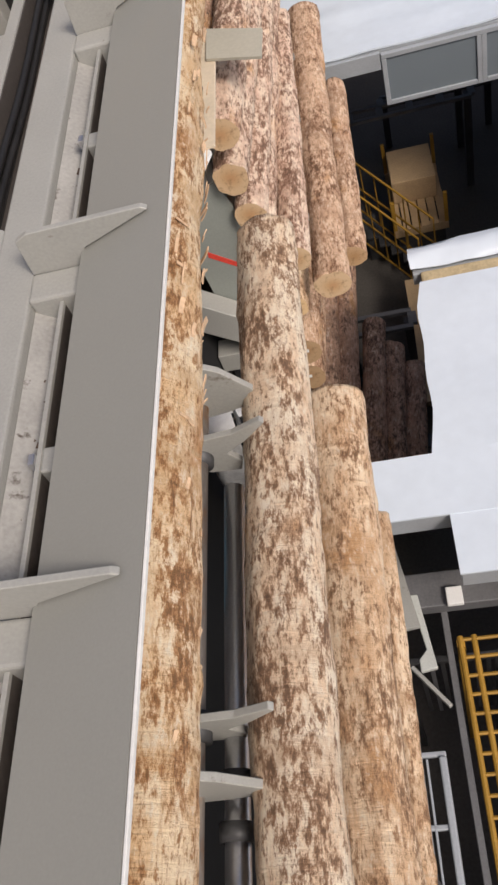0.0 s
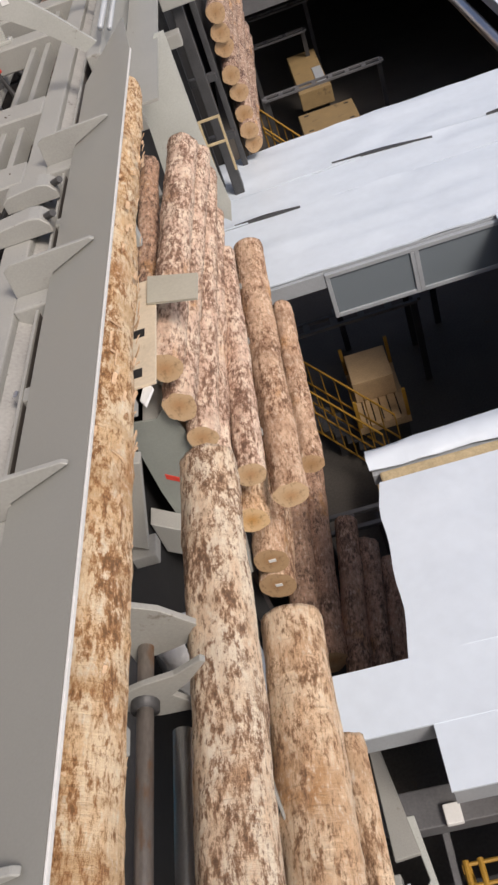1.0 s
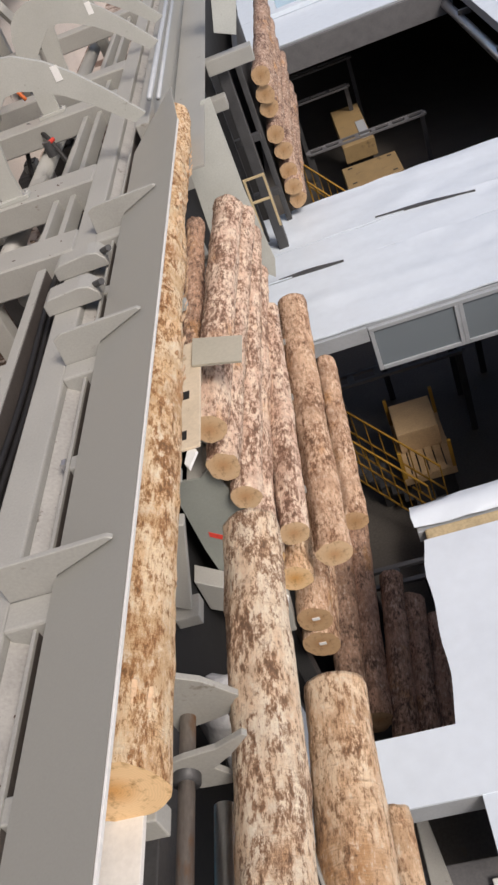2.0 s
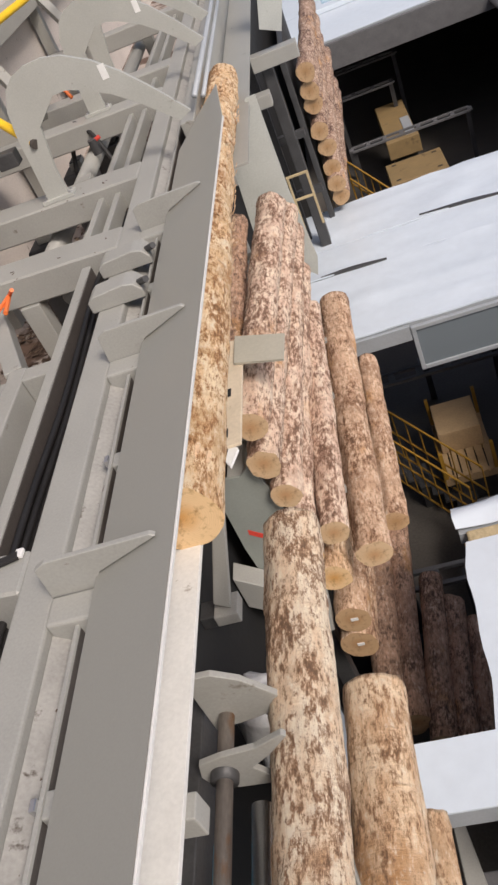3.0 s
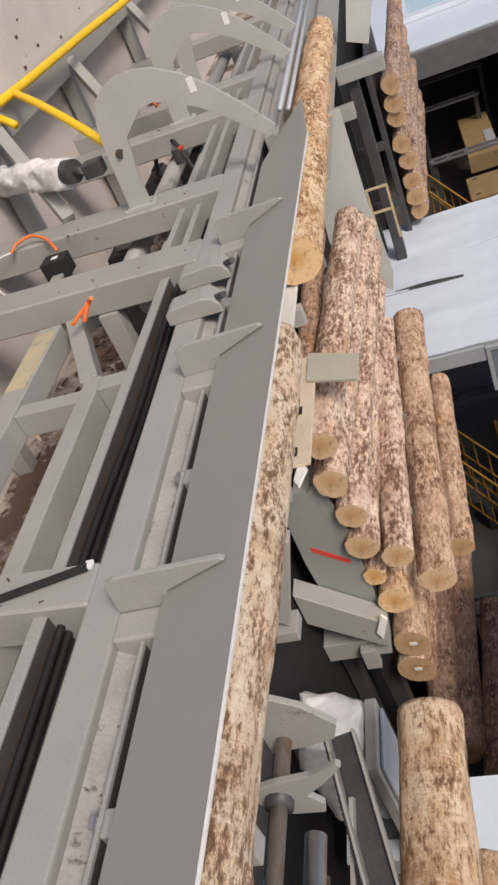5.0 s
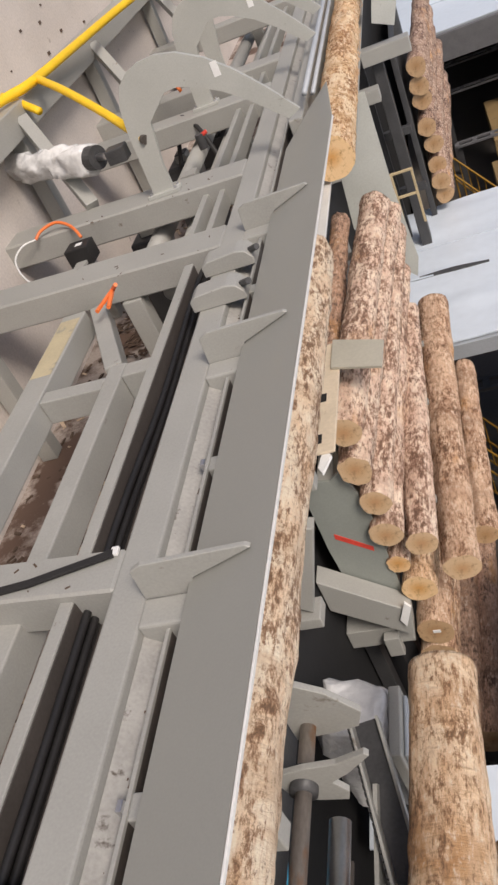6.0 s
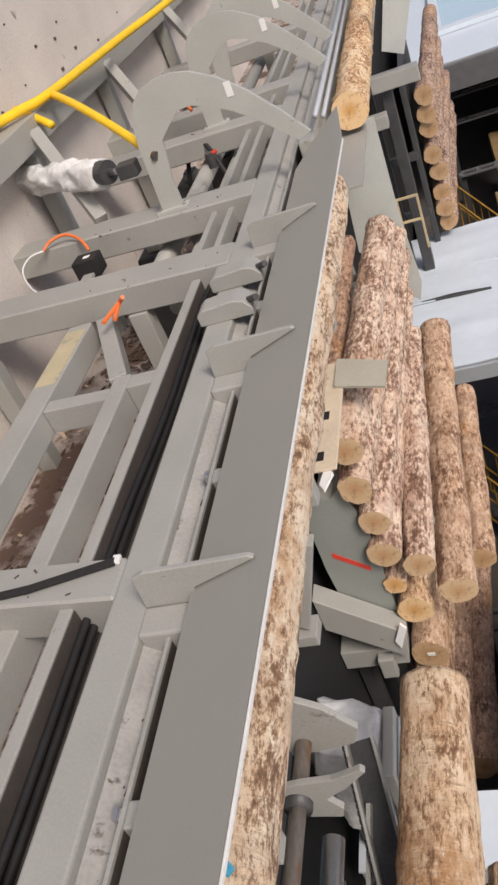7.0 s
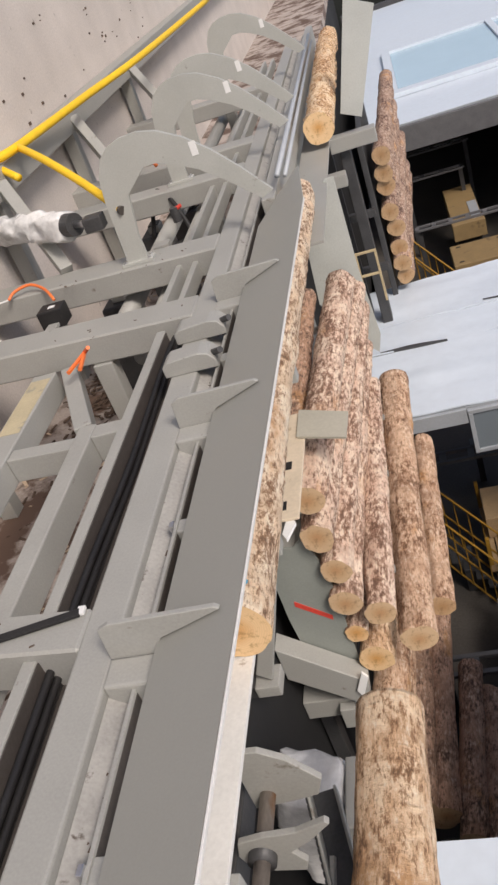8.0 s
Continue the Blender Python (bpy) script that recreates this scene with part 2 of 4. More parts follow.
def box(bm, x0, x1, y0, y1, z0, z1, bevel=0.0, turn=None):
    r = bmesh.ops.create_cube(bm, size=1)
    m = Matrix.Translation(((x0 + x1) / 2, (y0 + y1) / 2, (z0 + z1) / 2)) @ Matrix.Diagonal((x1 - x0, y1 - y0, z1 - z0, 1))
    bmesh.ops.transform(bm, matrix=(turn @ m) if turn else m, verts=r["verts"])
    if bevel:
        es = list({e for v in r["verts"] for e in v.link_edges})
        bmesh.ops.bevel(bm, geom=es, offset=bevel, segments=2, affect="EDGES", profile=0.5)
    return bm


def boxed(*a, **k):
    return box(bmesh.new(), *a, **k)


def prism(points, axis, a, b, bevel=0.0):
    """A flat outline, pulled along one axis from a to b."""
    bm = bmesh.new()
    place = {"x": lambda p, s: (s, p[0], p[1]), "y": lambda p, s: (p[0], s, p[1]), "z": lambda p, s: (p[0], p[1], s)}[axis]
    f = bm.faces.new([bm.verts.new(place(p, a)) for p in points])
    r = bmesh.ops.extrude_face_region(bm, geom=[f])
    bmesh.ops.translate(bm, vec=Vector(place((0, 0), b - a)), verts=[v for v in r["geom"] if isinstance(v, bmesh.types.BMVert)])
    bmesh.ops.recalc_face_normals(bm, faces=bm.faces)
    if bevel:
        bmesh.ops.bevel(bm, geom=bm.edges[:], offset=bevel, segments=1, affect="EDGES")
    return bm


def rod(bm, p, q, r, seg=14, r2=None):
    p, q = Vector(p), Vector(q)
    d = q - p
    res = bmesh.ops.create_cone(bm, cap_ends=True, segments=seg, radius1=r, radius2=r if r2 is None else r2, depth=d.length)
    bmesh.ops.transform(bm, matrix=Matrix.Translation((p + q) / 2) @ d.to_track_quat("Z", "Y").to_matrix().to_4x4(), verts=res["verts"])
    return bm


def rodded(*a, **k):
    return rod(bmesh.new(), *a, **k)


def tube(name, points, r, material, parent=None, label="", seg=10, category=""):
    """A hose along points, rounded through them."""
    pts = [Vector(p) for p in points]
    path = []
    for i in range(len(pts) - 1):
        a, b, c, d = pts[max(i - 1, 0)], pts[i], pts[i + 1], pts[min(i + 2, len(pts) - 1)]
        for k in range(6):
            t = k / 6
            path.append(0.5 * ((2 * b) + (c - a) * t + (2 * a - 5 * b + 4 * c - d) * t * t + (3 * b - a - 3 * c + d) * t ** 3))
    path.append(pts[-1])
    bm = bmesh.new()
    rings = []
    for i, p in enumerate(path):
        d = (path[min(i + 1, len(path) - 1)] - path[max(i - 1, 0)]).normalized()
        u = d.orthogonal().normalized() if abs(d.z) > 0.95 else d.cross(Vector((0, 0, 1))).normalized()
        w = d.cross(u)
        rings.append([bm.verts.new(p + (u * math.cos(a) + w * math.sin(a)) * r) for a in [2 * math.pi * k / seg for k in range(seg)]])
    for i in range(len(rings) - 1):
        for k in range(seg):
            bm.faces.new((rings[i][k], rings[i][(k + 1) % seg], rings[i + 1][(k + 1) % seg], rings[i + 1][k]))
    bm.faces.new(rings[0]), bm.faces.new(rings[-1])
    bmesh.ops.recalc_face_normals(bm, faces=bm.faces)
    ob = part(name, bm, material, parent, "", True)
    return tagged(ob, label, category)


def log(near, far, r, r2=None, seed=0, bark=None, cut=None, label="", group="logs", name="log", rings=150, seg=44):
    """A log from its near end to its far one: out of round, swept, with knots, ridges and two sawn ends. Its origin is the middle of the near end."""
    near, far = Vector(near), Vector(far)
    r2 = r if r2 is None else r2
    d = far - near
    L = d.length
    rnd = random.Random(seed)
    ph = [rnd.uniform(0, 6.28) for _ in range(6)]
    knots = [(rnd.uniform(0.1, L - 0.1), rnd.uniform(0, 6.28), rnd.uniform(0.004, 0.014)) for _ in range(int(L * 5))]
    bm = bmesh.new()
    cols = []
    n = max(12, int(rings * L / 4))
    for i in range(n + 1):
        y = L * i / n
        rr = r + (r2 - r) * i / n
        cx, cz = 0.012 * math.sin(y * 0.9 + ph[0]), 0.012 * math.sin(y * 1.1 + ph[1])
        cx -= 0.012 * math.sin(ph[0]) * (1 - i / n)
        ring = []
        for k in range(seg):
            a = 2 * math.pi * k / seg
            q = rr * (1 + 0.03 * math.sin(2 * a + ph[2]) + 0.018 * math.sin(3 * a + ph[3] + y * 0.5))
            q += 0.014 * noise.noise(Vector((math.cos(a) * 1.6 + seed * 7, math.sin(a) * 1.6, y * 2.6)))
            q += 0.005 * noise.noise(Vector((math.cos(a) * rr * 60 + seed * 5, math.sin(a) * rr * 60, y * 9)))
            q += 0.010 * max(0, noise.noise(Vector((math.cos(a) * rr * 28 + seed * 3, math.sin(a) * rr * 28, y * 11))) - 0.1)
            for ky, ka, kh in knots:
                if abs(y - ky) < 0.09:
                    da = (a - ka + math.pi) % (2 * math.pi) - math.pi
                    q += kh * math.exp(-(da * rr / 0.03) ** 2 - ((y - ky) / 0.04) ** 2)
            ring.append(bm.verts.new((cx + q * math.cos(a), y, cz + q * math.sin(a))))
        cols.append(ring)
    for i in range(n):
        for k in range(seg):
            bm.faces.new((cols[i][k], cols[i][(k + 1) % seg], cols[i + 1][(k + 1) % seg], cols[i + 1][k])).smooth = True
    for ring in (cols[0], cols[-1]):
        f = bm.faces.new(ring)
        f.material_index = 1
    bmesh.ops.recalc_face_normals(bm, faces=bm.faces)
    ob = new(name, mesh_of(bm, name, [bark or LOG, cut or CUT]))
    ob.matrix_basis = Matrix.Translation(near) @ d.to_track_quat("Y", "Z").to_matrix().to_4x4()
    return tagged(ob, label or "scraped softwood log with rests of bark", "log", group)


# ---- the large structure ----
def roof_panel(name, x0, x1, y0, y1, label, seams=(), wrinkle=0.006, ragged=0.0, skew=0.0):
    """A thick insulated panel: a body, and film covered boards on it whose skin buckles a little."""
    top = tagged(new(name, mesh_of(boxed(x0 + ragged * 0.7 + skew / 2, x1, y0, y1, -1.42, -1.225, 0.004), name, RIM)), label, "roof panel", "", "structure")
    cuts = [y0, *seams, y1]
    for a, b in zip(cuts, cuts[1:]):
        a, b = a + (0.004 if a != y0 else -0.01), b - (0.004 if b != y1 else -0.01)
        bm = bmesh.new()
        nx, ny = max(4, int(min(x1 - x0, 6) / 0.12)), max(3, int((b - a) / 0.12))
        xe = min(x1, x0 + 6)
        g = []
        for i in range(nx + 1):
            x = x0 - 0.01 + (xe - x0 + 0.01) * i / nx
            row = []
            for k in range(ny + 1):
                y = a + (b - a) * k / ny
                w = abs(noise.noise(Vector((x * 1.4, y * 3.0, a)))) * wrinkle * 2 + noise.noise(Vector((x * 0.6, y * 5, a * 3))) * wrinkle
                row.append(bm.verts.new((x + ((ragged * noise.noise(Vector((y * 2.2, 3, 7))) + skew * ((y - y0) / (y1 - y0) - 0.5)) if i == 0 else 0), y, -1.20 + w)))
            g.append(row)
        for i in range(nx):
            for k in range(ny):
                bm.faces.new((g[i][k], g[i + 1][k], g[i + 1][k + 1], g[i][k + 1])).smooth = True
        r = bmesh.ops.extrude_face_region(bm, geom=bm.faces[:])
        bmesh.ops.translate(bm, vec=(0, 0, -0.02), verts=[v for v in r["geom"] if isinstance(v, bmesh.types.BMVert)])
        bmesh.ops.recalc_face_normals(bm, faces=bm.faces)
        bmesh.ops.split_edges(bm, edges=[e for e in bm.edges if len(e.link_faces) == 2 and e.calc_face_angle() > 1.0])
        if x1 > xe:
            box(bm, xe, x1, a, b, -1.22, -1.20)
        part("panel", bm, WHITE, top)
    return top


roof_panel("roof_1", -1.16, 14, 8.10, 11.70, "white film covered panel roof strip with open seams", (9.68, 10.46), 0.02)
roof_panel("roof_2", -0.10, 14, 3.03, 4.66, "white film covered panel roof with a torn edge", (), 0.014, 0.05, 0.10)
roof_panel("roof_3", -1.56, 14, 2.53, 3.01, "white panel roof strip beneath the logs")
roof_panel("roof_4", -0.12, 14, 2.09, 2.51, "white panel roof corner beside a dark opening")
roof_panel("roof_5", -1.0, 14, 20.7, 40, "white panel roof beyond a wide opening", (24.0,))
roof_panel("roof_6", 3.9, 14, 11.72, 20.68, "pale panel roof along the opening's side")
pipe = tagged(new("edge_pipe", mesh_of(rodded((3.72, 11.8, -1.62), (3.72, 20.5, -1.62), 0.10, 20), "edge_pipe", STEEL, True)), "grey steel pipe along the opening's edge", "pipe")
for y in (13.0, 16.0, 19.0):
    tagged(new("pipe_bracket", mesh_of(boxed(3.68, 3.95, y, y + 0.08, -1.56, -1.43, 0.004), "pipe_bracket", DARK)), "dark bracket that holds the edge pipe", "bracket", "pipe brackets")
# Out-of-view strips added to narrow the openings and block sun from the hall.
roof_panel("roof_7", 2.0, 14, 5.04, 8.08, "unseen white panel roof added to shade the hall")
roof_panel("roof_8", 1.2, 14, -12, 2.07, "unseen white panel roof added to shade the hall")
tagged(new("floor_hall", mesh_of(boxed(-1.6, 14, -12, 40, -5.3, -5.0), "floor_hall", HALL)), "dusty floor of the hall below, darkened for its shade", "floor", "", "structure")
# Unseen walls added to close the hall box and hold its light low.
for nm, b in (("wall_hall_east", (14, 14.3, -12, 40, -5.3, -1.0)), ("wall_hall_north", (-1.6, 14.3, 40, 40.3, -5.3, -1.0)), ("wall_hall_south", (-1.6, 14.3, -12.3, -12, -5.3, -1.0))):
    tagged(new(nm, mesh_of(boxed(*b), nm, HALLWALL)), "added wall that closes the hall below, darkened for its shade", "wall", "", "structure")
tagged(new("floor_deck", mesh_of(boxed(-4.3, -1.72, -12, 40, 0.3, 0.6), "floor_deck", DECK)), "dusty concrete deck under the machine", "floor", "", "structure")
tagged(new("wall_pit", mesh_of(boxed(-2.0, -1.72, -12, 40, -5.3, 0.29), "wall_pit", PITWALL)), "pit wall beside the deck, blackened for the pit's shade", "wall", "", "structure")
tagged(new("wall_west", mesh_of(boxed(-4.4, -4.0, -12, 40, 0.3, 6.0), "wall_west", CONC)), "rough grey concrete wall behind the machine", "wall", "", "structure")

# buckled open seams and the torn edge of the white roof
def lens(x0, x1, y, w, slope, sag):
    n = 14
    up = [(x0 + (x1 - x0) * i / n, y + slope * i / n + w * math.sin(math.pi * i / n) ** 1.5) for i in range(n + 1)]
    lo = [(x0 + (x1 - x0) * i / n, y + slope * i / n - sag * math.sin(math.pi * i / n)) for i in range(n, -1, -1)]
    return up + lo[1:-1]


for x0, x1, y, w, sl in ((-0.93, -0.05, 9.70, 0.04, -0.05), (0.52, 1.85, 10.53, 0.05, -0.2), (2.6, 3.3, 10.45, 0.03, 0.02)):
    seam = thing("open_seam", (0, 0, 0), "dark open seam under the buckled white roof film", "seam", "open seams")
    part("gap", prism(lens(x0, x1, y, w, sl, 0.01), "z", -1.195, -1.158), DARK, seam)

torn = thing("torn_panel_edge", (0, 0, 0), "torn panel end with bare insulation and loose white film", "panel")
part("insulation", boxed(-0.02, 6, 4.71, 4.86, -1.40, -1.27, 0.02), FOAM, torn, "bare yellowish insulation")
bm = bmesh.new()
g = []
for i in range(41):
    x = -0.10 + 6.1 * i / 40
    g.append([bm.verts.new((x + 0.02 * noise.noise(Vector((x * 3, k, 1))), 4.86 + 0.32 * k / 5 - 0.07 * max(0, 1 - i / 6) * (k - 1) / 4 + 0.03 * noise.noise(Vector((x * 2, k * 0.6, 4))), -1.245 + 0.05 * math.sin(k / 5 * 3.1) + 0.02 * noise.noise(Vector((x * 4, k, 9))))) for k in range(6)])
for i in range(40):
    for k in range(5):
        bm.faces.new((g[i][k], g[i + 1][k], g[i + 1][k + 1], g[i][k + 1])).smooth = True
r = bmesh.ops.extrude_face_region(bm, geom=bm.faces[:])
bmesh.ops.translate(bm, vec=(0, 0, -0.008), verts=[v for v in r["geom"] if isinstance(v, bmesh.types.BMVert)])
bmesh.ops.recalc_face_normals(bm, faces=bm.faces)
bmesh.ops.split_edges(bm, edges=[e for e in bm.edges if len(e.link_faces) == 2 and e.calc_face_angle() > 1.0])
part("film", bm, WHITE, torn, "crumpled white film")
part("sill", boxed(-0.08, 6, 4.86, 5.10, -1.42, -1.30, 0.005), RIM, torn)

# the window band below the roof's near edge
for i in range(4):
    x = 0.02 + 1.04 * i
    w = tagged(new("window_%d" % (i + 1), mesh_of(boxed(x - 0.02, x + 1.02, 8.03, 8.085, -1.30, -1.25, 0.004), "lintel", RIM)), "grey framed window under the roof edge", "window", "", "structure")
    part("frame_side", boxed(x - 0.02, x + 0.03, 8.03, 8.085, -1.86, -1.302, 0.004), RIM, w)
    part("frame_side", boxed(x + 0.97, x + 1.018, 8.03, 8.085, -1.86, -1.302, 0.004), RIM, w)
    part("sill", boxed(x + 0.032, x + 0.968, 8.03, 8.085, -1.86, -1.81, 0.004), RIM, w)
    p = part("pane", boxed(x + 0.032, x + 0.968, 8.05, 8.06, -1.808, -1.302), GLASS, w)
    p.visible_shadow = False
tagged(new("trim_roof_edge", mesh_of(boxed(-1.16, -0.01, 8.04, 8.088, -1.42, -1.23, 0.004), "trim_roof_edge", RIM)), "grey metal trim of the roof edge", "trim", "", "structure")
tagged(new("trim_far_edge", mesh_of(boxed(-0.6, 3.9, 20.56, 20.69, -1.85, -1.25, 0.01), "trim_far_edge", BEAM)), "dark grey metal trim of the far roof edge", "trim", "", "structure")
skylight = thing("skylight", (0, 0, -1.19), "glazed skylight with painted sky reflection in a white frame", "skylight")
for b in ((-0.2, 9, 23.3, 23.75, 0.0, 0.12), (-0.2, 9, 29.2, 29.5, 0.0, 0.12), (-0.2, 0.06, 23.76, 29.19, 0.0, 0.12), (3.1, 3.3, 23.76, 29.19, 0.0, 0.12), (6.4, 6.6, 23.76, 29.19, 0.0, 0.12)):
    part("frame_bar", boxed(*b, 0.01), WHITE, skylight)
for x in (0.07, 3.31):
    part("pane", boxed(x, x + 3.02, 23.76, 29.19, 0.03, 0.05), SKYGLASS, skylight)


# ---- the conveyor frame ----
conv = thing("log_conveyor", (0, 0, 0), "grey painted steel log conveyor frame with gussets and cross beams", "conveyor")
plate_len = math.hypot(0.377, 0.140)
bm = bmesh.new()
U = Vector((0.377, 0, 0.140)).normalized()
N = Vector((-U.z, 0, U.x))
base = Vector((-1.285, 0, 2.05))
outline = [(0.0, -2.5), (0.0, 6.30), (0.16, 6.80), (0.335, 7.25), (plate_len + 0.045, 6.2), (plate_len - 0.075, -2.5)]
lo = [bm.verts.new(base + U * u + Vector((0, y, 0))) for u, y in outline]
hi = [bm.verts.new(base + U * u + Vector((0, y, 0)) + N * 0.01) for u, y in outline]
bm.faces.new(lo), bm.faces.new(hi)
for i in range(len(lo)):
    k = (i + 1) % len(lo)
    bm.faces.new((lo[i], lo[k], hi[k], hi[i]))
bmesh.ops.recalc_face_normals(bm, faces=bm.faces)
part("deflector_plate", bm, PLATE, conv, "smooth grey sloping side plate")
a, b = base + U * (plate_len - 0.075) + Vector((0.004, -2.5, 0)), base + U * (plate_len + 0.045) + Vector((0.004, 6.2, 0))
m = Matrix.Translation(a) @ (b - a).to_track_quat("Y", "Z").to_matrix().to_4x4()
part("plate_lip", boxed(-0.004, 0.004, 0, (b - a).length, -0.006, 0.012, 0.002, turn=m), WORN, conv, "bare bright edge of the side plate")
part("channel_flange", boxed(-1.67, -1.50, -2.5, 16, 1.80, 2.00, 0.012), PAINT, conv)
part("trough_floor", prism([(-1.498, 1.955), (-1.498, 1.80), (-1.39, 1.80), (-1.39, 1.90), (-1.43, 1.905)], "y", -2.5, 16), DUSTY, conv, "dusty trough strewn with bark chips")
part("trough_lip", boxed(-1.390, -1.374, -2.5, 16, 1.967, 1.985, 0.002), PAINT, conv)
# Trough side and slot are coloured dark for the shade beneath the plate.
part("trough_side", boxed(-1.388, -1.376, -2.5, 16, 1.80, 1.966), SLOT, conv, "trough side with the slot's shade in its colour")
part("slot_wall", boxed(-1.375, -1.30, -2.5, 16, 1.80, 1.86), SLOT, conv, "slot below the side plate, shade put in its colour")
part("under_beam", boxed(-1.67, -1.25, -2.5, 16, 1.45, 1.79, 0.01), PAINT, conv)
for y in (-0.6, 0.73, 2.04, 3.60, 5.16):
    part("gusset", prism([(-1.50, 2.003), (-1.49, 2.16), (-1.44, 2.185), (-1.02, 2.19), (-1.00, 2.175), (-1.27, 2.075), (-1.30, 2.0)], "y", y - 0.012, y + 0.012, 0.003), PAINT, conv)
    part("stop_block", boxed(-1.50, -1.30, y - 0.15, y - 0.014, 1.86, 2.012, 0.012), PAINT, conv)
    part("clip", boxed(-1.376, -1.325, y - 0.85, y - 0.76, 1.902, 1.98, 0.008), PAINT, conv, "small bare steel clip")
    part("clip_tab", boxed(-1.41, -1.389, y - 0.83, y - 0.79, 1.96, 2.0, 0.003), STEEL, conv)
for y0, y1 in ((-1.9, -1.7), (0.80, 1.02), (2.13, 2.36), (5.08, 5.41), (6.29, 6.63), (8.36, 8.66), (9.42, 9.72), (12.42, 12.72)):
    part("cross_beam", prism([(-1.672, y0 - 0.02), (-1.672, y1 - 0.02), (-4.28, y1 + 0.19), (-4.28, y0 + 0.19)], "z", 1.78, 2.0, 0.012), PAINT, conv)
for y in (4.20, 4.62):
    part("bracket", prism([(-1.70, 2.0), (-1.70, 2.07), (-1.66, 2.10), (-1.46, 2.115), (-1.40, 2.10), (-1.36, 2.05), (-1.36, 2.0)], "y", y, y + 0.16, 0.006), PAINT, conv)
    part("bracket_hook", rodded((-1.40, y + 0.08, 2.06), (-1.31, y - 0.01, 2.11), 0.02, 8), DARK, conv)
part("slide_plate", boxed(-1.24, -1.03, -2.5, 6.5, 1.72, 1.745, 0.002), WORN, conv, "worn white slide plate under the logs")
for y in (1.25, 2.9, -0.4, 4.5):
    part("slide_bracket", boxed(-1.10, -1.0, y, y + 0.09, 1.60, 1.718, 0.006), PAINT, conv)
part("rail", boxed(-1.95, -1.885, -2.5, 5.02, 1.82, 1.955, 0.006), PAINT, conv)
for x0, x1, y0, y1 in ((-2.34, -2.22, -2.5, 4.14), (-2.99, -2.80, -2.5, 5.04)):
    part("long_beam", boxed(x0, x1, y0, y1, 1.66, 1.85, 0.01), PAINT, conv)
part("short_beam", boxed(-2.218, -1.952, 3.98, 4.12, 1.66, 1.85, 0.008), PAINT, conv)
for p, q in (((-2.72, 5.08), (-2.33, 4.16)), ((-2.795, 4.0), (-2.345, 3.98))):
    v = Vector((q[0] - p[0], q[1] - p[1], 0))
    m = Matrix.Translation((p[0], p[1], 1.755)) @ v.to_track_quat("Y", "Z").to_matrix().to_4x4()
    part("brace", boxed(-0.06, 0.06, 0, v.length, -0.085, 0.085, 0.008, turn=m), PAINT, conv)
part("side_beam", boxed(-3.99, -3.74, -2.5, 30, 2.62, 2.88, 0.012), PAINT, conv)
for y in (0.4, 5.1, 7.4, 9.9, 13.0):
    part("side_post", boxed(-3.95, -3.80, y, y + 0.15, 0.6, 2.62, 0.008), PAINT, conv)
    part("inner_post", boxed(-2.55, -2.40, y, y + 0.15, 0.6, 1.78, 0.008), PAINT, conv)
    part("front_post", boxed(-1.66, -1.52, y, y + 0.15, 0.30, 1.45, 0.008), PAINT, conv)
for y in (7.4, 9.9, 13.0):
    m = Matrix.Translation((-3.74, y + 0.07, 2.75)) @ (Vector((-3.1, y - 0.75, 1.95)) - Vector((-3.74, y + 0.07, 2.75))).to_track_quat("Y", "Z").to_matrix().to_4x4()
    part("raker", boxed(-0.06, 0.06, 0, 1.2, -0.05, 0.05, 0.006, turn=m), PAINT, conv)
for x, z, r, y0, y1 in ((-2.62, 1.62, 0.085, 5.4, 15), (-2.28, 1.62, 0.07, 5.4, 15)):
    part("drive_tube", rodded((x, y0, z), (x, y1, z), r, 18), PAINT, conv, "", True)
for x in (-1.90, -2.05):
    part("inner_rail", boxed(x, x + 0.05, 5.36, 15, 1.80, 1.93, 0.005), PAINT, conv)
part("tip_rail", rodded((-1.12, 6.9, 2.24), (-1.12, 14, 2.24), 0.024, 12), RIM, conv, "bright steel guide rail", True)
part("tip_rail", rodded((-1.10, 7.2, 2.14), (-1.10, 14, 2.14), 0.020, 12), RIM, conv, "bright steel guide rail", True)
part("far_trough_side", boxed(-1.30, -1.18, 6.8, 16, 1.80, 2.1, 0.01), PAINT, conv)
part("far_slide_plate", boxed(-1.17, -0.85, 6.52, 16, 1.70, 1.725, 0.002), PAINT, conv)


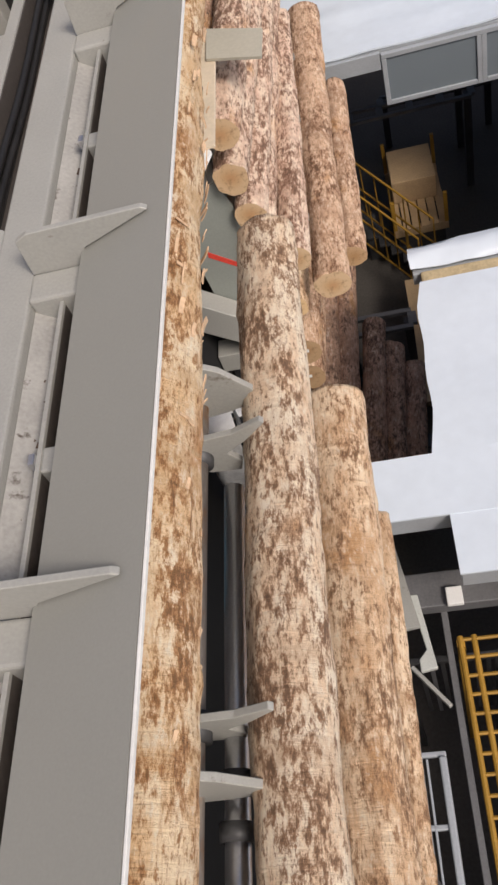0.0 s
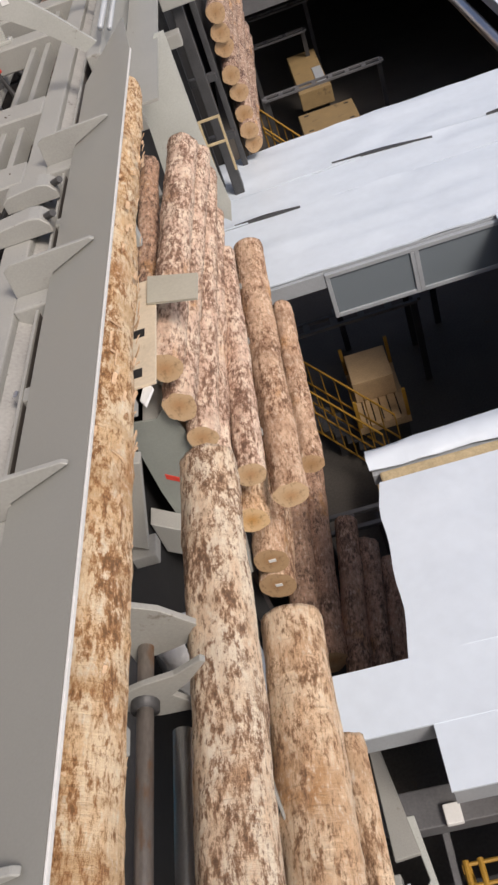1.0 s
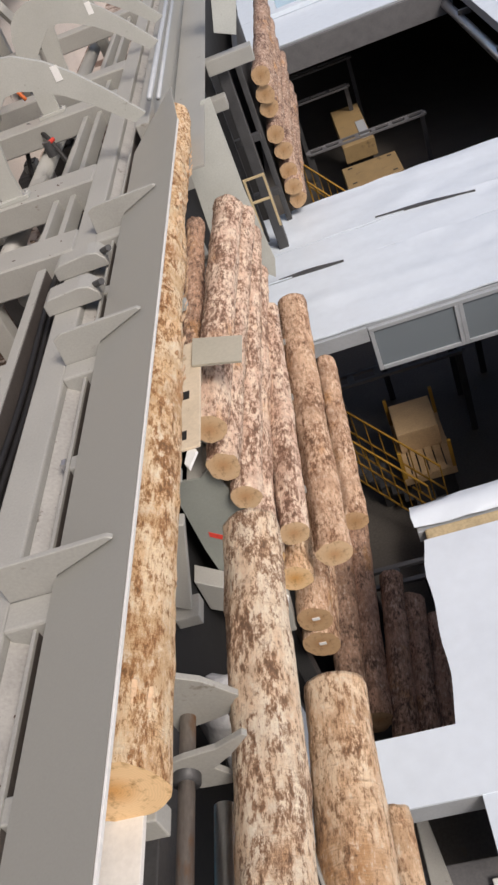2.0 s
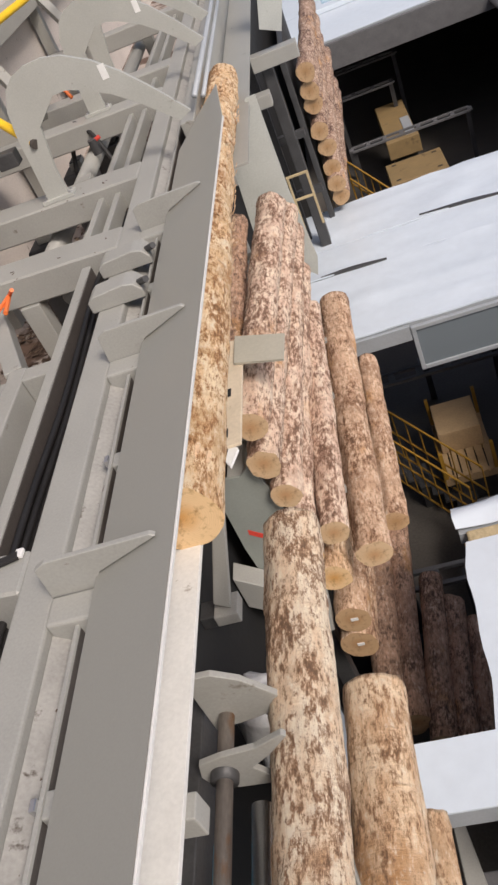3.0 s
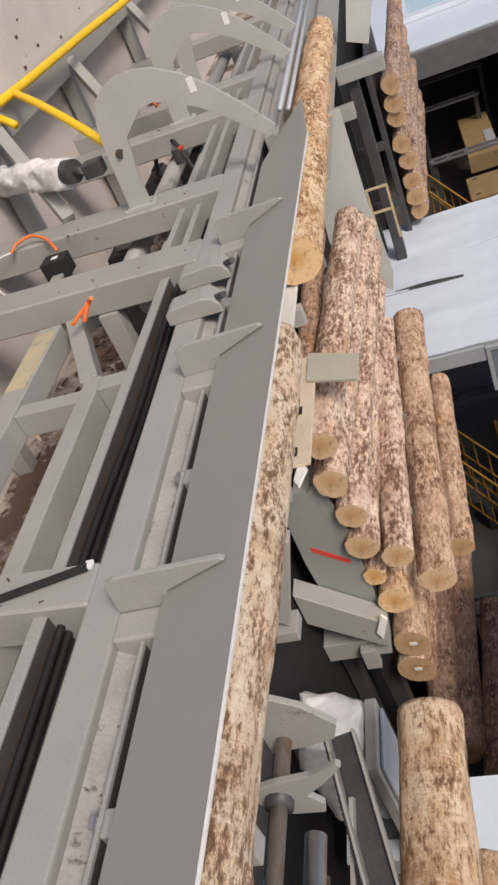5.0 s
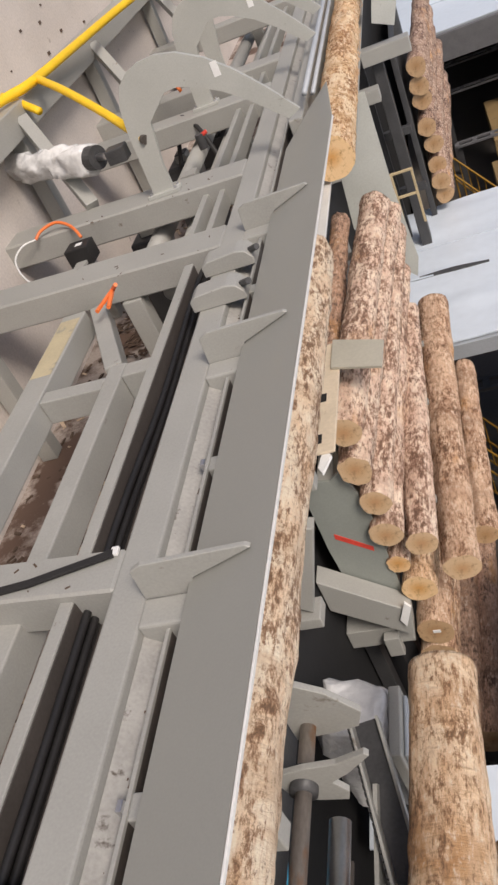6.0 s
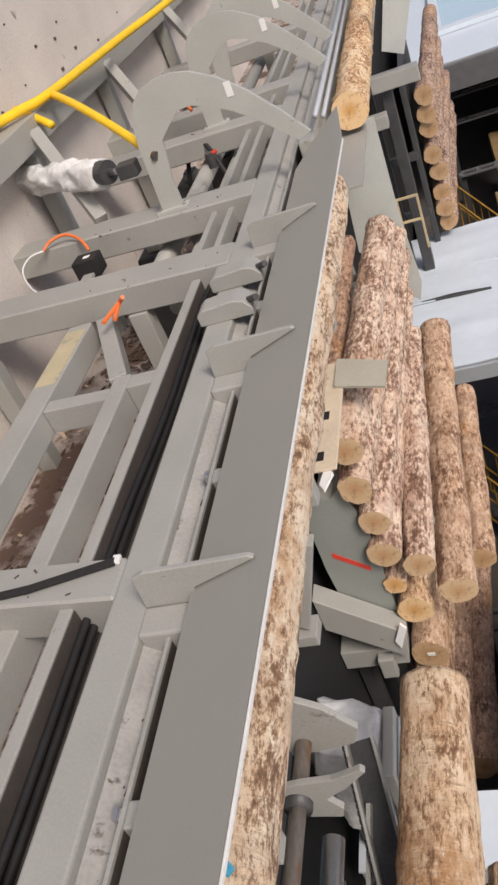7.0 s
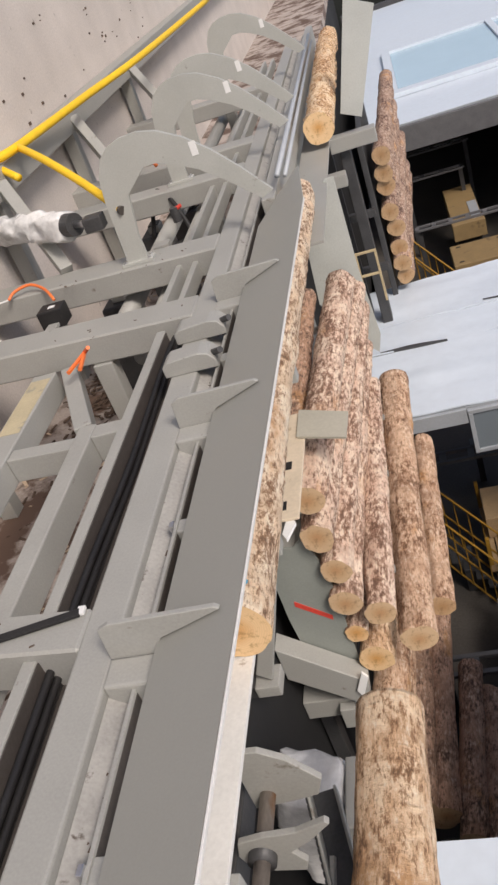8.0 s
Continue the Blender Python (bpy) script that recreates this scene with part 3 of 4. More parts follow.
def arm(y):
    """A hooked plate, cut from thick sheet, on a cross beam."""
    out = [(-2.37, 2.24), (-2.35, 2.7), (-2.32, 2.9), (-2.25, 3.04), (-2.16, 3.11), (-2.05, 3.145), (-1.9, 3.15), (-1.75, 3.115), (-1.56, 3.01), (-1.39, 2.87), (-1.2, 2.67), (-1.01, 2.44), (-1.11, 2.40), (-1.24, 2.52), (-1.35, 2.62), (-1.52, 2.75), (-1.71, 2.85), (-1.83, 2.89), (-1.94, 2.89), (-2.14, 2.72), (-2.19, 2.4), (-2.19, 2.16), (-2.37, 2.16)]
    a = thing("deflector_arm", (0, y, 0), "grey hooked steel plate arm over the conveyor", "arm", "hooked arms over the conveyor")
    hp = part("hook_plate", prism([(x * 1.003 - 0.095, 2.274 + (z - 2.44) * 1.022) for x, z in out], "y", -0.02, 0.02), ARMPAINT, a)
    ft = part("foot", boxed(-2.52, -2.24, -0.06, 0.06, 2.0, 2.03, 0.004), ARMPAINT, a)
    for x in (-2.49, -2.27):
        for q in (-0.04, 0.04):
            part("bolt", rodded((x, q, 2.0305), (x, q, 2.045), 0.012, 6), STEEL, ft)
    part("sticker", boxed(-1.63, -1.575, -0.024, -0.0205, 2.70, 2.81), LABEL, hp, "white paper sticker")
    return a


for y in (6.44, 8.6, 9.65, 12.65):
    arm(y)

for y in (0.9, 1.45):
    part("floor_gusset", prism([(-2.218, y), (-2.218, y + 0.35), (-1.952, y + 0.12), (-1.952, y)], "z", 1.62, 1.635), PAINT, conv)
part("web_plate", boxed(-2.218, -1.952, 1.30, 1.44, 1.50, 1.66, 0.004), PAINT, conv)
part("yellowed_patch", boxed(-2.975, -2.815, 4.25, 4.95, 1.8505, 1.8535, 0.001), CREAM, conv, "yellowed primer patch on a beam")

# ---- cables, hoses and the cylinder on the machine ----
tube("yellow_hose", [(-4.0, 7.2, 2.96), (-3.8, 7.6, 2.95), (-3.66, 8.0, 2.94), (-3.5, 10.0, 2.93), (-3.2, 12.05, 2.95), (-3.0, 17.1, 2.96)], 0.046, STRAP, None, "thick yellow sleeved hose laid along the side beam", 12, "hose")
tube("yellow_hose", [(-3.66, 8.0, 2.94), (-3.2, 7.4, 2.85), (-2.75, 6.9, 2.66), (-2.35, 6.43, 2.467)], 0.037, STRAP, None, "yellow hose branch led to a hooked arm", 12, "hose")
d = Vector((0.40, -0.47, -0.19)).normalized()
end = Vector((-2.35, 6.43, 2.467))
part("hose_end", rodded(end - d * 0.01, end + d * 0.025, 0.039, 12), SLOT, bpy.data.objects["yellow_hose.001"], "dark hose end")
tube("yellow_hose", [(-4.0, 7.86, 2.93), (-3.82, 7.72, 2.86), (-3.56, 7.51, 2.75)], 0.037, STRAP, None, "short yellow hose end on the beam", 12, "hose")
tube("orange_tube", [(-3.62, 6.36, 2.02), (-3.56, 6.42, 2.06), (-3.42, 6.46, 2.07), (-3.26, 6.36, 2.03), (-3.14, 6.2, 1.97)], 0.014, ORANGE, None, "thin orange air tube in a loop", 8, "tube")
tube("orange_tube", [(-2.95, 9.9, 2.05), (-3.05, 9.6, 2.25), (-2.9, 9.3, 2.35), (-2.75, 9.2, 2.1)], 0.02, ORANGE, None, "thin orange air tube in a loop", 8, "tube")
tube("white_tube", [(-3.62, 6.36, 2.02), (-3.74, 6.3, 2.02), (-3.72, 6.05, 2.0), (-3.5, 5.7, 1.95), (-3.2, 5.45, 1.9)], 0.008, LABEL, None, "thin white air tube on the cross beams", 8, "tube")
valve = thing("valve_box", (-3.16, 6.13, 1.84), "small black valve box with a white label", "valve")
part("housing", boxed(-0.12, 0.10, -0.09, 0.098, -0.06, 0.10, 0.01), BLACK, valve)
part("mount", boxed(-0.05, 0.05, -0.75, -0.092, -0.04, -0.01, 0.004), PAINT, valve)
part("sticker", boxed(-0.03, 0.03, -0.025, 0.025, 0.1005, 0.103), LABEL, valve, "white sticker")
for i in range(3):
    x, z = -1.855 + 0.012 * (i % 2), 1.79 + 0.043 * i
    tube("black_cable", [(x, -2.5, z), (x + 0.01, 1.0, z), (x, 2.6, z + 0.01), (x + 0.012, 3.6, z - 0.008), (x, 4.9, z), (x - 0.03, 5.6, z - 0.12)], 0.018, BLACK, None, "black cable lying beside the channel beam", 8, "cable")
# Dark sheet and tray paint the shade between rail and flange.
part("rail_shade", boxed(-1.884, -1.878, -2.5, 5.0, 1.70, 1.945), SLOT, conv, "dark sheet on the rail for the gap's shade")
tagged(new("cable_tray", mesh_of(boxed(-1.882, -1.674, -2.5, 5.0, 1.78, 1.80, 0.002), "cable_tray", SLOT)), "steel cable tray beside the beam, darkened for the gap's shade", "tray")
strap = thing("black_strap", (0, 0, 2.0), "black rubber strap across a beam with white tape ends", "strap")
bm = bmesh.new()
pts = [(-3.3, 2.30, 0.02), (-2.9, 2.20, 0.012), (-2.5, 2.18, 0.012), (-2.1, 2.22, 0.012), (-1.72, 2.30, 0.015)]
for a, b in zip(pts, pts[1:]):
    m = Matrix.Translation(a) @ (Vector(b) - Vector(a)).to_track_quat("X", "Z").to_matrix().to_4x4()
    box(bm, -0.02, (Vector(b) - Vector(a)).length + 0.01, -0.02, 0.02, -0.008, 0.008, 0.003, m)
part("band", bm, BLACK, strap)
part("tape", boxed(-1.725, -1.69, 2.29, 2.335, 0.004, 0.022, 0.004), LABEL, strap, "white tape end")
tube("strap_tail", [(-2.62, 2.18, 0.012), (-2.5, 2.25, 0.03), (-2.4, 2.33, 0.05), (-2.32, 2.36, 0.05)], 0.02, BLACK, strap)
for x, y, z in ((-2.50, 4.99, 1.96),):
    tag = thing("orange_tag", (x, y, z), "orange plastic cable tie hanging on a beam", "cable tie", "orange ties")
    for dx, dy, dz in ((0.02, -0.16, -0.03), (-0.03, -0.18, -0.02), (0.05, -0.05, 0.04)):
        part("strip", rodded((0, 0, 0), (dx * 1.5, dy * 1.5, dz + 0.02), 0.016, 6), ORANGE, tag)
cyl = thing("air_cylinder", (-4.02, 7.34, 2.40), "air cylinder wrapped in crumpled clear film", "cylinder")
axis = Vector((1.05, -0.62, 0.0))
bm = bmesh.new()
rod(bm, (0, 0, 0), axis, 0.12, 24)
bmesh.ops.subdivide_edges(bm, edges=[e for e in bm.edges if e.calc_length() > 0.5], cuts=16)
for v in bm.verts:
    v.co += Vector((noise.noise(v.co * 9), noise.noise(v.co * 9 + Vector((5, 0, 0))), noise.noise(v.co * 9 + Vector((0, 7, 0))))) * 0.07
part("wrap", bm, PLASTIC, cyl, "crumpled clear film wrap", True)
part("cap", rodded(axis * 1.0, axis * 1.09, 0.10, 20), DARK, cyl, "dark end cap")
part("piston_rod", rodded(axis * 1.09, axis * 1.28, 0.03, 14), STEEL, cyl, "bright piston rod", True)
part("clevis", boxed(1.28, 1.45, -0.86, -0.72, -0.06, 0.06, 0.01), DARK, cyl)

for y in (7.1, 8.9, 10.4):
    mo = thing("gear_motor", (-2.95, y, 1.35), "dark gear motor between the cross beams", "motor", "gear motors")
    part("housing", boxed(-0.16, 0.14, -0.2, 0.2, -0.12, 0.14, 0.03), DARK, mo)
    part("flange", rodded((0.141, 0, 0.01), (0.17, 0, 0.01), 0.12, 18), STEEL, mo, "bare steel flange")
    tb = part("terminal_box", boxed(-0.06, 0.08, -0.09, 0.09, 0.141, 0.22, 0.01), PAINT, mo)
    part("lid", boxed(-0.05, 0.07, -0.08, 0.08, 0.2205, 0.235, 0.004), DARK, tb)
    part("bearer", boxed(-0.2, 0.2, -0.25, 0.25, -0.75, -0.121, 0.01), DARK, mo)
rv = thing("red_valve", (-2.3, 7.75, 1.98), "small red valve on the frame", "valve")
part("handle", rodded((0, 0, 0), (0.06, 0.01, 0.02), 0.02, 10), RED, rv)
part("body", rodded((-0.02, 0, -0.12), (-0.02, 0, 0.02), 0.045, 12), DARK, rv)
for i, (x, y) in enumerate(((-2.9, 8.6), (-2.85, 10.1))):
    tube("black_hose", [(x, y, 1.5), (x + 0.15, y + 0.1, 1.95), (x + 0.4, y - 0.2, 1.9), (x + 0.6, y - 0.5, 1.55)], 0.025, BLACK, None, "black hose looped over the drive tubes", 8, "hose")

# ---- the log elevator beside the conveyor ----
elev = thing("log_elevator", (0, 0, 0), "grey green steel log elevator between two side plates", "elevator")
part("side_plate", prism([(-1.349, 0.527), (-1.262, 0.596), (-1.17, 0.25), (-1.17, -0.82), (-1.546, -0.488), (-1.569, -0.136), (-1.565, 0.56)], "y", 4.18, 4.20), GREEN, elev, "grey green side plate with a red mark")
part("red_mark", prism([(-1.486, -0.02), (-1.25, -0.21), (-1.245, -0.165), (-1.48, 0.03)], "y", 4.176, 4.1795), RED, elev, "hand painted red stripe")
part("lower_beam", prism([(-1.70, -0.24), (-1.12, -0.72), (-1.163, -1.004), (-1.70, -0.58)], "y", 4.0, 4.17, 0.006), PAINT, elev)
part("beam_end", prism([(-1.137, -0.589), (-1.101, -0.647), (-1.185, -0.857), (-1.215, -0.771)], "y", 3.975, 3.997), LABEL, elev, "white plate end")
part("under_beam", boxed(-1.71, -1.20, 4.1, 4.28, -1.2, -1.0, 0.008), PAINT, elev)
part("under_stub", boxed(-1.42, -1.30, 4.02, 4.099, -1.26, -1.04, 0.008), PAINT, elev)
part("leg", boxed(-1.42, -1.28, 4.3, 4.44, -5.0, -1.0, 0.008), DARK, elev)
part("leg", boxed(-1.70, -1.58, 4.3, 4.44, -5.0, -1.0, 0.008), DARK, elev)
part("upright", prism([(-1.33, 0.99), (-1.26, 0.97), (-1.50, 0.26), (-1.59, 0.33)], "y", 3.3, 3.4, 0.006), PAINT, elev)
part("upright_foot", boxed(-1.62, -1.46, 3.26, 3.44, 0.16, 0.25, 0.008), PAINT, elev)
part("upright_bearer", boxed(-1.72, -1.621, 3.28, 3.42, 0.14, 0.24, 0.008), DARK, elev)
part("far_side_plate", prism([(-0.871, 1.76), (-0.777, 1.76), (-0.775, 0.776), (-0.724, -0.037), (-0.783, -0.247), (-0.892, -0.138), (-1.268, 0.482), (-1.22, 1.2)], "y", 8.05, 8.07), SCUFF, elev, "scuffed grey green far side plate")
part("far_leg", boxed(-1.15, -1.0, 8.072, 8.24, -5.0, 0.42, 0.008), DARK, elev)
part("guide_bar", boxed(-1.235, -1.05, 3.58, 4.68, 1.25, 1.27, 0.004), GUIDE, elev, "pale beige guide bar with square holes")
for x, y in ((-1.165, 3.70), (-1.155, 4.09)):
    part("square_hole", boxed(x - 0.035, x + 0.035, y - 0.04, y + 0.04, 1.2705, 1.273), BLACK, elev, "dark square hole")
part("guide_plate", prism([(-1.10, 4.69), (-0.758, 4.536), (-0.772, 4.249), (-1.10, 4.37)], "z", 1.2735, 1.29), BUFF, elev, "small pale guard plate")
part("guide_post", boxed(-1.32, -1.25, 4.58, 4.68, 0.2, 1.249, 0.004), PAINT, elev)
part("guide_bracket", boxed(-1.32, -1.10, 4.58, 4.68, 1.2405, 1.2495, 0.001), PAINT, elev)
part("pointed_tip", prism([(-1.149, 3.48), (-1.125, 3.641), (-1.075, 3.566), (-1.119, 3.426)], "z", 1.228, 1.2495), LABEL, elev, "white pointed bar tip")
part("step_beam", boxed(-1.46, -1.34, 4.21, 7.9, -1.3, 0.5, 0.008), PAINT, elev)
for x, z in ((-1.11, 0.86), (-1.13, 0.55), (-1.09, 0.24), (-1.10, -0.10), (-0.88, -0.24), (-1.02, -0.72)):
    for y in (4.6, 5.8, 6.7):
        part("step", prism([(x - 0.24, z - 0.02), (x + 0.10, z + 0.015), (x + 0.10, z - 0.015), (x - 0.24, z - 0.07)], "y", y, y + 0.06), PAINT, elev)


KX, KZ = -1.14, 1.15


def kicker(y):
    k = thing("log_kicker", (KX, y, KZ), "pale steel kicker arm on a rusty shaft", "kicker", "kickers on the shaft")
    out = [(-0.10, 0.0), (-0.075, 0.09), (0.03, 0.12), (0.17, 0.135), (0.30, 0.195), (0.315, 0.175), (0.21, 0.07), (0.12, 0.005), (0.165, -0.07), (0.145, -0.13), (0.02, -0.12), (-0.075, -0.08)]
    ap = part("arm_plate", prism(out, "y", -0.014, 0.014, 0.003), PAINT, k)
    part("hub", rodded((0, -0.05, 0), (0, 0.05, 0), 0.058, 20), DARK, ap, "dark hub", True)
    return k


KICKERS = [kicker(y) for y in (1.72, 0.62, -0.48, -1.58)]
shafts = thing("kicker_shafts", (0, 0, 0), "rusty kicker shaft and bright cross shaft below the trough", "shaft")
part("rusty_shaft", rodded((-1.14, -2.5, 1.15), (-1.14, 2.05, 1.15), 0.034, 18), RUST, shafts, "rusty turned shaft", True)
part("bright_shaft", rodded((-1.03, -2.5, 1.02), (-1.03, 1.62, 1.02), 0.044, 20), STEEL, shafts, "bright steel shaft", True)
for y in (0.44, 0.28):
    part("bright_shaft_collar", rodded((-1.03, y, 1.02), (-1.03, y + 0.06, 1.02), 0.062, 20), DARK, shafts, "dark collar", True)
for y in (1.96, 0.40):
    part("guide_plate", prism([(-1.22, 1.44), (-1.10, 1.44), (-1.00, 1.37), (-0.89, 1.22), (-0.93, 1.12), (-1.04, 1.09), (-1.22, 1.06)], "y", y, y + 0.03, 0.003), PAINT, shafts, "pale curved guide plate")
part("slotted_channel", boxed(-1.12, -1.07, -2.5, 1.6, 0.70, 0.72), SLOT, shafts, "dark brown channel between the shafts")
for y in (-0.9, -0.3, 0.62, 0.93, 1.22):
    part("white_slot", boxed(-1.112, -1.082, y, y + 0.10, 0.7205, 0.724), LABEL, shafts, "pale slot in the channel")
part("bearing_beam", boxed(-1.44, -1.26, -2.5, 2.2, 0.95, 1.12, 0.008), DARK, shafts, "dark bearing beam")

tube("blue_hose", [(-1.36, 2.0, 0.70), (-1.37, 1.8, 0.82), (-1.355, 1.6, 0.80), (-1.36, 1.3, 0.70)], 0.028, BLUE, None, "blue hose below the kicker shaft", 10, "hose")

# below the kickers: wrapped gear, a leaning chain guard and grey boxes
gear = thing("wrapped_gear_unit", (-1.25, 2.80, -0.25), "gear unit wrapped in white film", "gear unit")
bm = boxed(-0.30, 0.11, -0.18, 0.20, -0.6, 0.25, 0.05)
bmesh.ops.subdivide_edges(bm, edges=bm.edges[:], cuts=4, use_grid_fill=True)
for v in bm.verts:
    v.co += Vector((noise.noise(v.co * 7), noise.noise(v.co * 7 + Vector((5, 0, 0))), noise.noise(v.co * 7 + Vector((0, 7, 0))))) * 0.06
part("film", bm, PLASTIC, gear, "crumpled white film", True)
part("stand", boxed(-0.25, 0.08, -0.15, 0.17, -5.3, -0.6, 0.01), DARK, gear)
cab = thing("grey_cabinet", (-1.06, 2.68, -0.34), "narrow grey steel cabinet with rounded door", "cabinet")
part("body", boxed(-0.05, 0.02, -0.22, 0.22, -0.8, 0.34, 0.01), PAINT, cab)
part("door", boxed(0.022, 0.045, -0.19, 0.19, -0.6, 0.28, 0.01), RIM, cab, "grey door")
part("stand", boxed(-0.03, 0.015, -0.08, 0.1, -5.0, -0.801, 0.01), DARK, cab)
chain = thing("chain_guard", (0, 0, 0), "leaning chain conveyor with pale steel guards", "chain conveyor")
v = Vector((-0.84, 1.40, 0.52)) - Vector((-1.07, 2.32, 0.62))
m = Matrix.Translation((-1.07, 2.32, 0.62)) @ v.to_track_quat("Y", "Z").to_matrix().to_4x4()
part("guard_side", boxed(-0.07, -0.055, 0, v.length, -0.10, -0.02, 0.004, turn=m), PAINT, chain)
part("guard_side", boxed(0.055, 0.07, 0, v.length, -0.10, 0.05, 0.004, turn=m), PAINT, chain)
part("bed", boxed(-0.054, 0.054, 0, v.length, -0.08, -0.05, turn=m), DARK, chain)
for i in range(26):
    part("link", boxed(0.071, 0.083, 0.01 + i * 0.035, 0.036 + i * 0.035, 0.0, 0.03, 0.004, turn=m), DARK, chain)
part("side_panel", prism([(2.05, 0.44), (2.0, 0.58), (1.3, 0.52), (1.3, 0.1), (1.75, 0.1)], "x", -1.03, -1.01), PAINT, chain, "pale grey side panel")
part("stand", boxed(-0.98, -0.90, 1.6, 1.75, -5.0, 0.50, 0.01), DARK, chain)

# ---- logs ----
L1 = log((-1.05, 0, 1.905), (-1.05, 6.0, 1.905), 0.168, 0.15, 1, LOG_ORANGE, CUT, "long scraped log running away on the conveyor")
FLAKE = mat("curled pale bark", (0.64, 0.44, 0.28), 0.85, 0, 0.25, 14, 0.3, 70, (0.40, 0.22, 0.12), 0.25, 12)


def loose_bark(parent, r, length, n, seed):
    """Torn strips that stand off a log, curled at one end."""
    rnd = random.Random(seed)
    bm = bmesh.new()
    for _ in range(n):
        y, a = rnd.uniform(0.1, length - 0.3), rnd.uniform(0, 6.28)
        ln, w, lift = rnd.uniform(0.02, 0.09), rnd.uniform(0.003, 0.012), rnd.uniform(0.004, 0.015)
        turned, rows = rnd.random() < 0.3, []
        for k in range(5):
            t = k / 4
            q = r - 0.004 + lift * t * t
            row = []
            for side in (-1, 1):
                for h in (0, 0.004):
                    aa, yy = (a + t * ln / r, y + side * w) if turned else (a + side * w / r, y + t * ln)
                    row.append(bm.verts.new(((q + h) * math.cos(aa), yy, (q + h) * math.sin(aa))))
            rows.append(row)
        for u, v in zip(rows, rows[1:]):
            for i0, i1 in ((0, 1), (1, 3), (3, 2), (2, 0)):
                bm.faces.new((u[i0], u[i1], v[i1], v[i0]))
        bm.faces.new((rows[0][0], rows[0][2], rows[0][3], rows[0][1])), bm.faces.new((rows[4][0], rows[4][1], rows[4][3], rows[4][2]))
    bmesh.ops.recalc_face_normals(bm, faces=bm.faces)
    return tagged(part("loose_bark", bm, FLAKE, parent), "torn curled shreds of bark", kind="stuff")


loose_bark(L1, 0.165, 5.8, 240, 41)
L2 = log((-1.065, 0, 1.90), (-1.065, 5.2, 1.90), 0.150, 0.148, 2, LOG, CUT, "pale scraped log that rolls into the conveyor")
mark = part("blue_mark", prism([(-0.028, -0.012), (0.018, -0.02), (0.03, 0.0), (0.012, 0.016), (-0.022, 0.012)], "z", 0.150, 0.164), BLUE, L2, "blue crayon mark near the end")
mark.matrix_basis = pose(0, 0.12, 0, 0, 25 + 80, 0)
L3 = log((-0.645, -2.36, 0.38), (-0.645, 2.44, 0.38), 0.163, 0.156, 3, LOG_TAN, CUT, "thick tan log waiting on the feeder")
for near, far_end, r, r2, sd, bark, cut, lab in (
    ((-1.11, 4.1, 0.96), (-0.882, 7.25, 1.02), 0.112, 0.130, 4, LOG_RED, CUT_STACK, "thick reddish scraped log on the elevator"),
    ((-1.25, 4.9, 0.93), (-1.235, 7.3, 0.95), 0.085, 0.085, 16, LOG_DARK, CUT_OLD, "dark barked log behind the elevator steps"),
    ((-1.133, 4.1, 0.648), (-0.844, 7.68, 0.70), 0.118, 0.120, 5, LOG_RED, CUT_STACK, ""),
    ((-1.09, 4.1, 0.33), (-0.869, 7.90, 0.40), 0.108, 0.110, 6, LOG_RED, CUT_STACK, ""),
    ((-1.105, 4.1, 0.0), (-0.911, 7.70, 0.07), 0.117, 0.115, 7, LOG_RED, CUT_STACK, ""),
    ((-0.89, 4.1, -0.138), (-0.865, 7.11, -0.08), 0.115, 0.100, 8, LOG_RED, CUT_STACK, ""),
    ((-0.678, 4.1, -0.46), (-0.688, 7.67, -0.42), 0.131, 0.150, 9, LOG_BROWN, CUT_STACK, "brownish tan log on the elevator"),
    ((-0.52, 4.7, -0.80), (-0.488, 6.94, -0.75), 0.105, 0.095, 10, LOG_BROWN, CUT_OLD, "brownish tan log on the elevator"),
    ((-1.025, 4.1, -0.60), (-0.80, 7.3, -0.60), 0.131, 0.125, 11, LOG_TAN, CUT, "tan log low on the elevator"),
    ((-1.113, 4.15, -0.355), (-0.95, 7.0, -0.35), 0.085, 0.080, 12, LOG_RED, CUT, ""),
):
    log(near, far_end, r, r2, sd, bark, cut, lab)
for i, (x, z, r) in enumerate(((-1.028, -1.12, 0.145), (-1.065, -1.443, 0.158))):
    lg = log((x, 4.1, z), (x + 0.16, 7.2, z), r, r, 13 + i, LOG_BROWN, CUT_OLD, "tan log low on the elevator with a tagged end")
    part("tag", boxed(-0.018, 0.04, -0.006, -0.001, -0.014, 0.018), LABEL, lg, "white paper tag")
log((-0.58, -1.0, -0.30), (-0.565, 2.10, -0.30), 0.080, 0.078, 15, LOG_TAN, CUT_OLD, "thin tan log below the feeder")

rest = thing("log_rest", (0, 0, 0), "dark steel rests under the waiting logs", "rest")
for y in (0.1, -1.3, -2.3):
    part("high_post", boxed(-0.86, -0.79, y, y + 0.08, -5.0, 0.955, 0.004), DARK, rest)
for y in (0.3, -0.8):
    part("low_post", boxed(-0.60, -0.54, y, y + 0.08, -5.0, -0.376, 0.004), DARK, rest)
lifter = thing("log_lifter", (-0.645, 0, 0.38), "dark steel lifter under the thick log", "lifter")
for y in (0.6, -1.0):
    part("post", boxed(-0.03, 0.03, y, y + 0.08, -2.0, -0.160, 0.004), DARK, lifter)

# the second elevator's logs, farther along
far = thing("far_elevator", (0, 0, 0), "grey steel far elevator frame with pale panels", "elevator")
part("panel", prism([(-0.38, 2.95), (-0.06, 2.79), (-0.48, 1.64), (-0.72, 1.75)], "y", 10.5, 10.53), SCUFF, far, "pale grey green panel")
